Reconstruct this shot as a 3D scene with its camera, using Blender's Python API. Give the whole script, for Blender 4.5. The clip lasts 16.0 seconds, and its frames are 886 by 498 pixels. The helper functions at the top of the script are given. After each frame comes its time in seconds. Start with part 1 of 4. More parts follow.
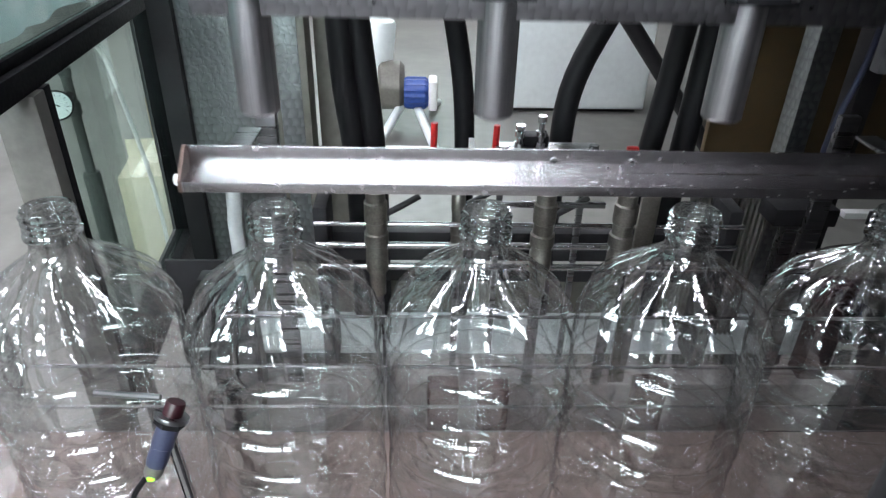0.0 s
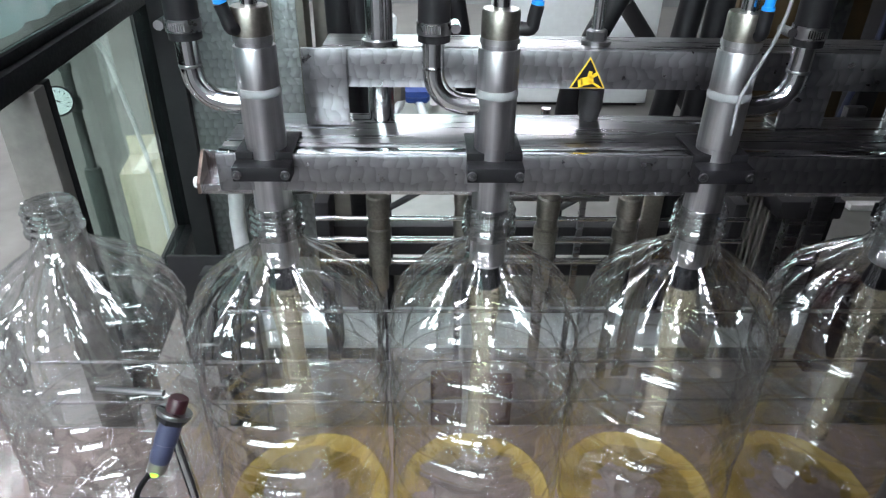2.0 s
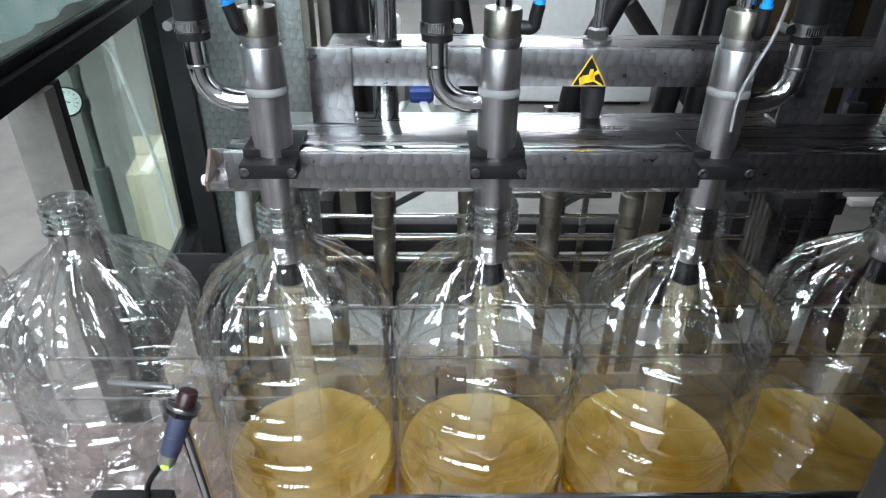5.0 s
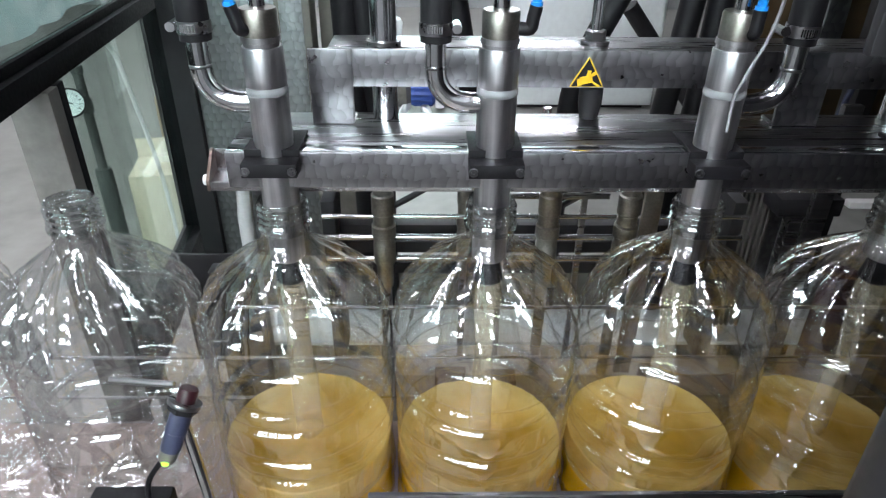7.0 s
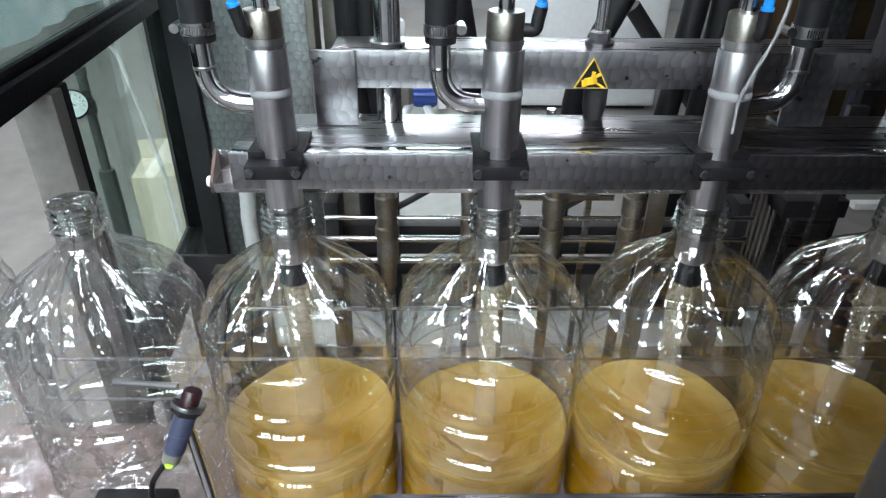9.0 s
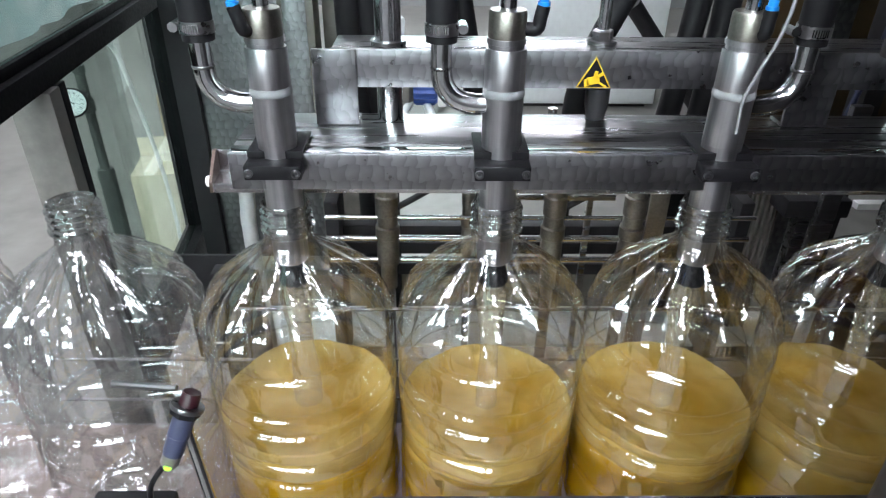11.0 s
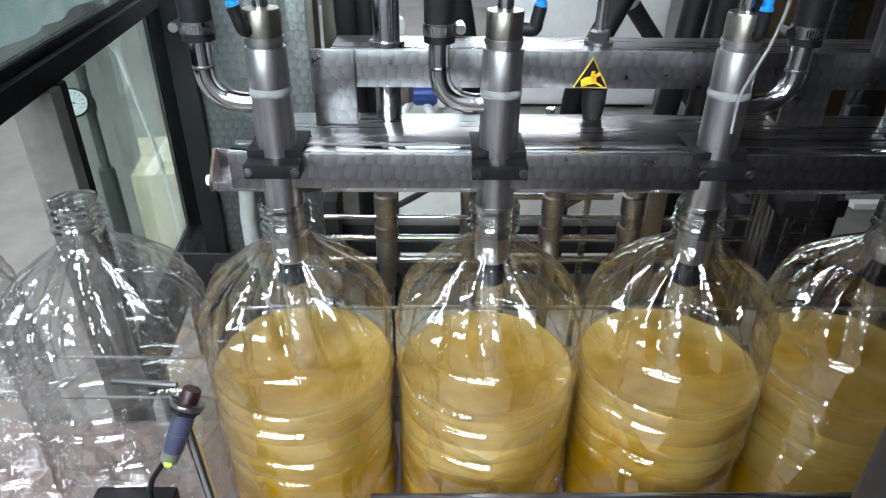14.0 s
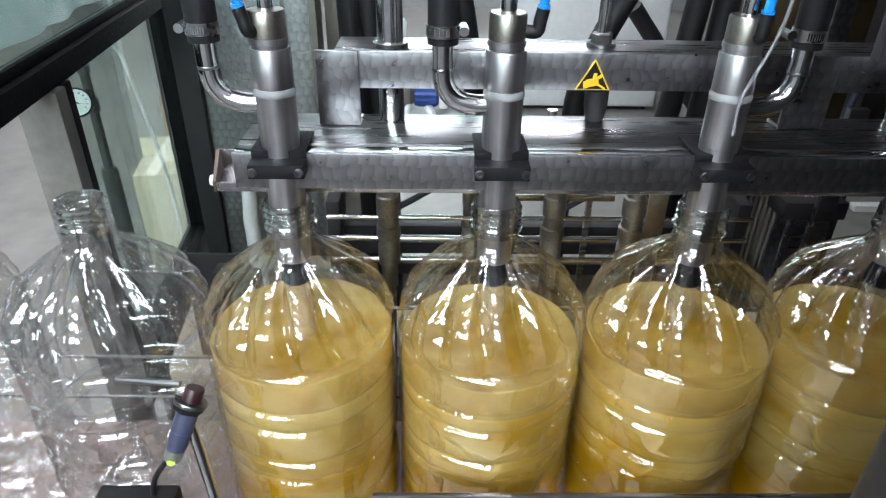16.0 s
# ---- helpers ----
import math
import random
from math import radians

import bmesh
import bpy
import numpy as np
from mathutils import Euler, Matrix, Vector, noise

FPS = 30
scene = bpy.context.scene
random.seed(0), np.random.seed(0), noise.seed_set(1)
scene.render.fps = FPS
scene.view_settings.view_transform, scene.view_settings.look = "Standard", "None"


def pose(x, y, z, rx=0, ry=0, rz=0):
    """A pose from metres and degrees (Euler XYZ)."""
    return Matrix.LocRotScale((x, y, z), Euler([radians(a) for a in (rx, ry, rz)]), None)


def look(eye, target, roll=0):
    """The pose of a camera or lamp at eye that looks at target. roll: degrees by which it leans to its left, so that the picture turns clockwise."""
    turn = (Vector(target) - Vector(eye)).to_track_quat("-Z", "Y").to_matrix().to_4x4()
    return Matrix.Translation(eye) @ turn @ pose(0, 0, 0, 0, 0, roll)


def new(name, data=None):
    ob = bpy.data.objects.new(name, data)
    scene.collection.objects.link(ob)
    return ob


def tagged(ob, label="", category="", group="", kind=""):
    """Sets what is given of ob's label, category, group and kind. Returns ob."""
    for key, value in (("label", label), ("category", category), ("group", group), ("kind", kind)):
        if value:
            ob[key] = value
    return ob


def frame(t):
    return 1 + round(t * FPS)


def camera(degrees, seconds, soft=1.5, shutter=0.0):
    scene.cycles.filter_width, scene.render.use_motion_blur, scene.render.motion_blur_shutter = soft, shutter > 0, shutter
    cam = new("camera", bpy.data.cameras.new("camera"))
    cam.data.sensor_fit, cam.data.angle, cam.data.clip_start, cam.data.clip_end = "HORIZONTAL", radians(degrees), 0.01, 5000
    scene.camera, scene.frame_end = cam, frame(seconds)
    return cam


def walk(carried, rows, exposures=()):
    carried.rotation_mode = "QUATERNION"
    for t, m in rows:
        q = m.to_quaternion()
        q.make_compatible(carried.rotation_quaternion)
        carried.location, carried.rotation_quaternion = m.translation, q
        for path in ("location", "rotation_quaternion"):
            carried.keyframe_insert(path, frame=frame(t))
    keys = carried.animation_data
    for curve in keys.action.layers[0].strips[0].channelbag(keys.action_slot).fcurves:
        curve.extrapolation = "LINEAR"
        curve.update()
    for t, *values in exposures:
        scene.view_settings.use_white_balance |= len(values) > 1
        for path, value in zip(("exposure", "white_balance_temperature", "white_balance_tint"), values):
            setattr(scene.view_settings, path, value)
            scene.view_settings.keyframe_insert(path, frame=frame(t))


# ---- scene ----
cam = camera(68.0, 16.0, soft=1.2, shutter=0.5)
PATH = [
    (0, (-0.06, -0.55, 1.547), (0.002, 1.177, 0.539), 1.5),
    (0.5, (-0.064, -0.541, 1.539), (-0.007, 1.186, 0.532), 1.4),
    (1, (-0.063, -0.546, 1.542), (-0.008, 1.179, 0.531), 1.1),
    (1.5, (-0.061, -0.547, 1.543), (-0.008, 1.175, 0.526), 1.0),
    (2, (-0.061, -0.547, 1.544), (-0.005, 1.172, 0.523), 1.1),
    (2.5, (-0.06, -0.547, 1.542), (-0.005, 1.171, 0.52), 1.0),
    (3, (-0.061, -0.548, 1.543), (-0.007, 1.169, 0.519), 1.1),
    (3.5, (-0.061, -0.551, 1.543), (-0.012, 1.168, 0.521), 0.9),
    (4, (-0.061, -0.554, 1.544), (-0.015, 1.165, 0.522), 0.8),
    (6.5, (-0.059, -0.562, 1.546), (-0.022, 1.161, 0.531), 0.6),
    (7, (-0.058, -0.564, 1.545), (-0.021, 1.16, 0.533), 0.7),
    (7.5, (-0.057, -0.563, 1.545), (-0.021, 1.161, 0.533), 0.7),
    (8, (-0.057, -0.563, 1.546), (-0.022, 1.161, 0.533), 0.6),
    (8.5, (-0.058, -0.563, 1.545), (-0.026, 1.163, 0.535), 0.7),
    (9, (-0.06, -0.562, 1.545), (-0.029, 1.164, 0.534), 0.6),
    (11.5, (-0.061, -0.556, 1.545), (-0.03, 1.166, 0.528), 0.7),
    (12, (-0.061, -0.558, 1.545), (-0.032, 1.165, 0.53), 0.7),
    (12.5, (-0.06, -0.561, 1.545), (-0.027, 1.163, 0.533), 0.8),
    (13, (-0.06, -0.562, 1.546), (-0.028, 1.161, 0.53), 0.8),
    (13.5, (-0.059, -0.562, 1.546), (-0.027, 1.161, 0.531), 0.8),
    (14, (-0.059, -0.562, 1.546), (-0.028, 1.161, 0.531), 0.7),
    (14.5, (-0.059, -0.563, 1.546), (-0.03, 1.161, 0.532), 0.6),
    (15, (-0.06, -0.565, 1.547), (-0.03, 1.16, 0.535), 0.7),
    (15.5, (-0.061, -0.565, 1.548), (-0.03, 1.159, 0.534), 0.8),
    (16, (-0.061, -0.565, 1.547), (-0.031, 1.16, 0.535), 0.9),
]
walk(cam, [(t, look(eye, target, roll)) for t, eye, target, roll in PATH])

# ---- light ----
world = bpy.data.worlds.new("world")
scene.world = world
world.use_nodes = True
world.node_tree.nodes["Background"].inputs[0].default_value = (0.75, 0.85, 0.9, 1)
world.node_tree.nodes["Background"].inputs[1].default_value = 0.12
scene.view_settings.exposure = 0.0

P = 0.2          # pitch of bottles and nozzles
Z0 = 0.865       # top of the belt
R = 0.0985       # bottle body


# ---- materials ----
def material(name, color, rough=0.5, metal=0.0, vary=0.12, scale=30.0, bump=0.0, bscale=200.0, **more):
    m = bpy.data.materials.new(name)
    m.use_nodes = True
    nt = m.node_tree
    b = nt.nodes["Principled BSDF"]
    b.inputs["Metallic"].default_value = metal
    co = nt.nodes.new("ShaderNodeTexCoord")
    big, fine = nt.nodes.new("ShaderNodeTexNoise"), nt.nodes.new("ShaderNodeTexNoise")
    big.inputs["Scale"].default_value, big.inputs["Detail"].default_value = scale, 5
    fine.inputs["Scale"].default_value, fine.inputs["Detail"].default_value = scale * 6, 3
    for n in (big, fine):
        nt.links.new(co.outputs["Object"], n.inputs["Vector"])
    add = nt.nodes.new("ShaderNodeMath")
    add.operation = "ADD"
    nt.links.new(big.outputs["Fac"], add.inputs[0])
    nt.links.new(fine.outputs["Fac"], add.inputs[1])
    ramp = nt.nodes.new("ShaderNodeMapRange")
    ramp.inputs[1].default_value, ramp.inputs[2].default_value = 0.65, 1.35
    nt.links.new(add.outputs[0], ramp.inputs[0])
    mix = nt.nodes.new("ShaderNodeMix")
    mix.data_type = "RGBA"
    mix.inputs[6].default_value = (*[c * (1 - vary) for c in color], 1)
    mix.inputs[7].default_value = (*[min(1, c * (1 + vary)) for c in color], 1)
    nt.links.new(ramp.outputs[0], mix.inputs[0])
    nt.links.new(mix.outputs[2], b.inputs["Base Color"])
    rr = nt.nodes.new("ShaderNodeMapRange")
    rr.inputs[3].default_value, rr.inputs[4].default_value = rough * 0.75, min(1, rough * 1.25)
    nt.links.new(fine.outputs["Fac"], rr.inputs[0])
    nt.links.new(rr.outputs[0], b.inputs["Roughness"])
    if bump:
        n2, bp = nt.nodes.new("ShaderNodeTexNoise"), nt.nodes.new("ShaderNodeBump")
        n2.inputs["Scale"].default_value, n2.inputs["Detail"].default_value = bscale, 4
        nt.links.new(co.outputs["Object"], n2.inputs["Vector"])
        bp.inputs["Strength"].default_value, bp.inputs["Distance"].default_value = bump, 0.002
        nt.links.new(n2.outputs["Fac"], bp.inputs["Height"])
        nt.links.new(bp.outputs[0], b.inputs["Normal"])
    for key, value in more.items():
        b.inputs[key.replace("_", " ")].default_value = value
    return m


def swirled(name, color, cell, rough, relief, across, contrast=0.3):
    """Stainless sheet ground in rows of overlapping arcs; across: the rows' height."""
    m = material(name, color, rough, 1.0, 0.12, 12)
    nt = m.node_tree
    b = nt.nodes["Principled BSDF"]

    def math_node(op, x, y=None):
        n = nt.nodes.new("ShaderNodeMath")
        n.operation = op
        for i, v in enumerate((x, y)):
            if isinstance(v, (int, float)):
                n.inputs[i].default_value = v
            elif v is not None:
                nt.links.new(v, n.inputs[i])
        return n.outputs[0]
    co, sep, no = nt.nodes.new("ShaderNodeTexCoord"), nt.nodes.new("ShaderNodeSeparateXYZ"), nt.nodes.new("ShaderNodeTexNoise")
    no.inputs["Scale"].default_value, no.inputs["Detail"].default_value = 0.6 / cell, 2
    nt.links.new(co.outputs["Object"], sep.inputs[0])
    nt.links.new(co.outputs["Object"], no.inputs["Vector"])
    drift = math_node("MULTIPLY", no.outputs["Fac"], 1.6)
    v = math_node("ADD", math_node("DIVIDE", sep.outputs[2], across), math_node("MULTIPLY", drift, 0.6))
    row = math_node("FLOOR", v)
    side = math_node("DIVIDE", math_node("ADD", sep.outputs[0], sep.outputs[1]), cell)
    u = math_node("ADD", math_node("ADD", side, math_node("MULTIPLY", row, 0.37)), drift)
    fu, fv = math_node("SUBTRACT", math_node("FRACT", u), 0.2), math_node("SUBTRACT", math_node("FRACT", v), 0.35)
    rr = math_node("SQRT", math_node("ADD", math_node("MULTIPLY", fu, fu), math_node("MULTIPLY", fv, fv)))
    bp = nt.nodes.new("ShaderNodeBump")
    bp.inputs["Strength"].default_value, bp.inputs["Distance"].default_value = 0.8, relief
    nt.links.new(math_node("ADD", math_node("SINE", math_node("MULTIPLY", rr, 5.0)), math_node("MULTIPLY", fu, 0.7)), bp.inputs["Height"])
    nt.links.new(bp.outputs[0], b.inputs["Normal"])
    old = b.inputs["Base Color"].links[0].from_socket
    tone = nt.nodes.new("ShaderNodeMix")
    tone.data_type, tone.blend_type = "RGBA", "MULTIPLY"
    tone.inputs[0].default_value = 1.0
    nt.links.new(old, tone.inputs[6])
    gain = math_node("SUBTRACT", 1.0, math_node("MULTIPLY", rr, contrast))
    nt.links.new(gain, tone.inputs[7])
    nt.links.new(tone.outputs[2], b.inputs["Base Color"])
    return m


def drawn(name, color, rough, vary, along):
    """Steel with fine draw marks; along: the stretch of the marks on each axis."""
    m = material(name, color, rough, 1.0, 0.1, 9)
    nt = m.node_tree
    b = nt.nodes["Principled BSDF"]
    co, mp, no, mr, tone = [nt.nodes.new(k) for k in ("ShaderNodeTexCoord", "ShaderNodeMapping", "ShaderNodeTexNoise", "ShaderNodeMapRange", "ShaderNodeMix")]
    mp.inputs["Scale"].default_value = along
    no.inputs["Scale"].default_value, no.inputs["Detail"].default_value = 160, 4
    nt.links.new(co.outputs["Object"], mp.inputs[0])
    nt.links.new(mp.outputs[0], no.inputs["Vector"])
    mr.inputs[1].default_value, mr.inputs[2].default_value = 0.3, 0.7
    mr.inputs[3].default_value, mr.inputs[4].default_value = 1 - vary, 1.0
    nt.links.new(no.outputs["Fac"], mr.inputs[0])
    tone.data_type, tone.blend_type = "RGBA", "MULTIPLY"
    tone.inputs[0].default_value = 1.0
    nt.links.new(b.inputs["Base Color"].links[0].from_socket, tone.inputs[6])
    nt.links.new(mr.outputs[0], tone.inputs[7])
    nt.links.new(tone.outputs[2], b.inputs["Base Color"])
    gloss = nt.nodes.new("ShaderNodeMapRange")
    gloss.inputs[3].default_value, gloss.inputs[4].default_value = rough * 1.3, rough * 0.8
    nt.links.new(no.outputs["Fac"], gloss.inputs[0])
    nt.links.new(gloss.outputs[0], b.inputs["Roughness"])
    return m


def clear_film(name, tint, rough, wrinkle, scale, gloss=1.9, bend=0.0):
    """A thin clear wall: it lets light straight through and reflects by Fresnel."""
    m = bpy.data.materials.new(name)
    m.use_nodes = True
    nt = m.node_tree
    nt.nodes.remove(nt.nodes["Principled BSDF"])
    out = nt.nodes["Material Output"]
    tr, gl = nt.nodes.new("ShaderNodeBsdfTransparent"), nt.nodes.new("ShaderNodeBsdfGlossy")
    tr.inputs["Color"].default_value = (*tint, 1)
    gl.inputs["Roughness"].default_value = rough
    fr = nt.nodes.new("ShaderNodeLayerWeight")
    fr.inputs["Blend"].default_value = 0.5
    pw, k = nt.nodes.new("ShaderNodeMath"), nt.nodes.new("ShaderNodeMath")
    pw.operation, pw.inputs[1].default_value = "POWER", 2.6
    k.operation, k.use_clamp = "MULTIPLY_ADD", True
    k.inputs[1].default_value, k.inputs[2].default_value = 0.6, 0.055 * gloss
    nt.links.new(fr.outputs["Facing"], pw.inputs[0])
    nt.links.new(pw.outputs[0], k.inputs[0])
    mix = nt.nodes.new("ShaderNodeMixShader")
    nt.links.new(k.outputs[0], mix.inputs[0])
    bent = nt.nodes.new("ShaderNodeBsdfRefraction")
    bent.inputs["Color"].default_value = (*tint, 1)
    bent.inputs["IOR"].default_value, bent.inputs["Roughness"].default_value = 1.1, 0.015
    wall = nt.nodes.new("ShaderNodeMixShader")
    wall.inputs[0].default_value = bend
    nt.links.new(tr.outputs[0], wall.inputs[1])
    nt.links.new(bent.outputs[0], wall.inputs[2])
    nt.links.new(wall.outputs[0] if bend else tr.outputs[0], mix.inputs[1])
    nt.links.new(gl.outputs[0], mix.inputs[2])
    if wrinkle:
        co = nt.nodes.new("ShaderNodeTexCoord")
        n2, bp = nt.nodes.new("ShaderNodeTexNoise"), nt.nodes.new("ShaderNodeBump")
        n2.inputs["Scale"].default_value, n2.inputs["Detail"].default_value = scale, 3
        mp = nt.nodes.new("ShaderNodeMapping")
        mp.inputs["Scale"].default_value = (1, 1, 0.28)
        nt.links.new(co.outputs["Object"], mp.inputs[0])
        nt.links.new(mp.outputs[0], n2.inputs["Vector"])
        bp.inputs["Strength"].default_value, bp.inputs["Distance"].default_value = wrinkle, 0.003
        nt.links.new(n2.outputs["Fac"], bp.inputs["Height"])
        for n in (gl, fr, bent):
            nt.links.new(bp.outputs[0], n.inputs["Normal"])
    nt.links.new(mix.outputs[0], out.inputs["Surface"])
    return m


def oily(name, low, high, scale, see=0.0, stretch=(1, 1, 1), ring=None, height=None, tint=(1.0, 0.98, 0.9)):
    """Cloudy oil: scattering body with clouds of fine bubbles; see: how much shows through."""
    m = bpy.data.materials.new(name)
    m.use_nodes = True
    nt = m.node_tree
    b = nt.nodes["Principled BSDF"]
    co, mp = nt.nodes.new("ShaderNodeTexCoord"), nt.nodes.new("ShaderNodeMapping")
    mp.inputs["Scale"].default_value = stretch
    n1 = nt.nodes.new("ShaderNodeTexNoise")
    n1.inputs["Scale"].default_value, n1.inputs["Detail"].default_value = scale, 4
    n1.inputs["Distortion"].default_value = 0.5
    if not height:
        nt.links.new(co.outputs["Object"], mp.inputs[0])
    nt.links.new(mp.outputs[0], n1.inputs["Vector"])
    r1 = nt.nodes.new("ShaderNodeMapRange")
    r1.inputs[1].default_value, r1.inputs[2].default_value = 0.32, 0.68
    nt.links.new(n1.outputs["Fac"], r1.inputs[0])
    if height:         # colour goes from amber to pale with height; one body of oil through all layers
        geo, sp, rise, both = [nt.nodes.new(k) for k in ("ShaderNodeNewGeometry", "ShaderNodeSeparateXYZ", "ShaderNodeMapRange", "ShaderNodeMath")]
        nt.links.new(geo.outputs["Position"], mp.inputs[0])
        nt.links.new(geo.outputs["Position"], sp.inputs[0])
        rise.inputs[1].default_value, rise.inputs[2].default_value = height
        rise.inputs[3].default_value, rise.inputs[4].default_value = -0.24, 0.16
        nt.links.new(sp.outputs["Z"], rise.inputs[0])
        both.operation = "ADD"
        nt.links.new(n1.outputs["Fac"], both.inputs[0])
        nt.links.new(rise.outputs[0], both.inputs[1])
        nt.links.new(both.outputs[0], r1.inputs[0])
    if ring:           # bubbles gather along the wall, from radius ring[0] to ring[1]
        flat, size, edge, both = nt.nodes.new("ShaderNodeVectorMath"), nt.nodes.new("ShaderNodeVectorMath"), nt.nodes.new("ShaderNodeMapRange"), nt.nodes.new("ShaderNodeMath")
        flat.operation, flat.inputs[1].default_value = "MULTIPLY", (1, 1, 0)
        size.operation = "LENGTH"
        nt.links.new(co.outputs["Object"], flat.inputs[0])
        nt.links.new(flat.outputs[0], size.inputs[0])
        edge.inputs[1].default_value, edge.inputs[2].default_value = ring
        edge.inputs[3].default_value, edge.inputs[4].default_value = -0.06, 0.17
        nt.links.new(size.outputs["Value"], edge.inputs[0])
        both.operation = "ADD"
        nt.links.new(n1.outputs["Fac"], both.inputs[0])
        nt.links.new(edge.outputs[0], both.inputs[1])
        nt.links.new(both.outputs[0], r1.inputs[0])
    mix = nt.nodes.new("ShaderNodeMix")
    mix.data_type = "RGBA"
    mix.inputs[6].default_value, mix.inputs[7].default_value = (*low, 1), (*high, 1)
    nt.links.new(r1.outputs[0], mix.inputs[0])
    nt.links.new(mix.outputs[2], b.inputs["Base Color"])
    b.inputs["Roughness"].default_value = 0.25
    b.inputs["IOR"].default_value = 1.3
    tl = nt.nodes.new("ShaderNodeBsdfTranslucent")
    nt.links.new(mix.outputs[2], tl.inputs["Color"])
    ms = nt.nodes.new("ShaderNodeMixShader")
    ms.inputs[0].default_value = 0.35
    nt.links.new(b.outputs[0], ms.inputs[1])
    nt.links.new(tl.outputs[0], ms.inputs[2])
    last = ms
    if see:
        tr = nt.nodes.new("ShaderNodeBsdfTransparent")
        tr.inputs["Color"].default_value = (*tint, 1)
        last = nt.nodes.new("ShaderNodeMixShader")
        last.inputs[0].default_value = see
        nt.links.new(ms.outputs[0], last.inputs[1])
        nt.links.new(tr.outputs[0], last.inputs[2])
    nt.links.new(last.outputs[0], nt.nodes["Material Output"].inputs["Surface"])
    return m


def glowing(name, color, strength):
    m = bpy.data.materials.new(name)
    m.use_nodes = True
    b = m.node_tree.nodes["Principled BSDF"]
    b.inputs["Base Color"].default_value = (*color, 1)
    b.inputs["Emission Color"].default_value = (*color, 1)
    b.inputs["Emission Strength"].default_value = strength
    return m


STEEL = drawn("brushed steel", (0.31, 0.305, 0.31), 0.27, 0.3, (0.05, 1, 1))
TUBE = drawn("ground tube steel", (0.52, 0.51, 0.52), 0.33, 0.4, (1, 1, 0.03))
CHROME = material("polished steel", (0.68, 0.68, 0.69), 0.12, 1.0, 0.08, 30)
SWIRL = swirled("spot-ground steel", (0.34, 0.335, 0.35), 0.0115, 0.3, 0.00015, 0.014, 0.4)
DIMPLE = swirled("dimpled steel", (0.34, 0.36, 0.36), 0.014, 0.36, 0.0004, 0.014, 0.4)
TRAYST = material("tray steel", (0.6, 0.575, 0.585), 0.25, 1.0, 0.12, 18, 0.05, 120)
BRASS = material("tarnished nickel brass", (0.3, 0.28, 0.245), 0.33, 1.0, 0.2, 60)
NICKEL = material("dull valve metal", (0.26, 0.25, 0.22), 0.42, 1.0, 0.25, 60, 0.1, 250)
SCREW = material("dull black screw steel", (0.16, 0.16, 0.165), 0.3, 1.0, 0.2, 80)
BLACK = material("black plastic", (0.006, 0.006, 0.007), 0.5, 0.0, 0.2, 50, 0.05, 400, Specular_IOR_Level=0.25)
RUBBER = material("black rubber", (0.006, 0.006, 0.007), 0.55, 0.0, 0.25, 40, 0.08, 300, Specular_IOR_Level=0.3)
PROFILE = material("black anodised profile", (0.006, 0.006, 0.007), 0.65, 0.0, 0.2, 30, 0.04, 300, Specular_IOR_Level=0.15)
DARK = material("dark painted iron", (0.015, 0.015, 0.016), 0.55, 0.2, 0.3, 25, 0.1, 150)
GREYP = material("grey painted steel", (0.14, 0.135, 0.12), 0.5, 0.1, 0.2, 15, 0.06, 100)
OLIVE = material("olive grey painted sheet", (0.16, 0.155, 0.13), 0.45, 0.2, 0.2, 10, 0.05, 80)
BEAM = material("worn light grey paint", (0.33, 0.315, 0.3), 0.4, 0.0, 0.2, 12, 0.06, 90)
WHITEP = material("white plastic", (0.72, 0.72, 0.7), 0.4, 0.0, 0.08, 40)
MILKY = material("milky tube", (0.22, 0.23, 0.23), 0.35, 0.0, 0.08, 40)
PALEHOSE = material("milky white hose", (0.42, 0.45, 0.44), 0.4, 0.0, 0.1, 30)
RED = material("red plastic", (0.5, 0.02, 0.02), 0.35, 0.0, 0.15, 50)
BROWN = material("red-brown stop block", (0.045, 0.014, 0.014), 0.4, 0.0, 0.25, 40)
BLUE = material("blue hose plastic", (0.01, 0.22, 0.62), 0.3, 0.0, 0.12, 50)
NAVY = material("blue-grey sensor plastic", (0.03, 0.036, 0.07), 0.45, 0.0, 0.15, 80)
MOTOR = material("blue motor paint", (0.02, 0.06, 0.25), 0.4, 0.1, 0.2, 20)
YELLOW = material("sign yellow", (0.8, 0.5, 0.02), 0.45, 0.0, 0.08, 40)
OCHRE = material("ochre board", (0.07, 0.045, 0.016), 0.6, 0.0, 0.25, 8, 0.1, 60)
CARD = material("pale cardboard", (0.6, 0.54, 0.4), 0.7, 0.0, 0.1, 12, 0.08, 80)
PLANK = material("tan plywood", (0.42, 0.3, 0.18), 0.65, 0.0, 0.15, 15, 0.08, 80)
CONCRETE = material("worn concrete", (0.185, 0.182, 0.165), 0.42, 0.0, 0.28, 1.4, 0.1, 30)
DARKWALL = material("dark unseen shade wall", (0.05, 0.05, 0.052), 0.6, 0.0, 0.2, 3, 0.1, 40)
PLASTER = material("grey plaster", (0.24, 0.25, 0.245), 0.7, 0.0, 0.1, 2, 0.1, 40)
PALE = material("pale enamel sheet", (0.76, 0.82, 0.8), 0.35, 0.0, 0.06, 4)
BELT = material("pinkish acetal belt", (0.27, 0.205, 0.18), 0.45, 0.0, 0.16, 35, 0.08, 200)
GRIME = material("belt underside", (0.06, 0.05, 0.045), 0.6, 0.0, 0.3, 30)
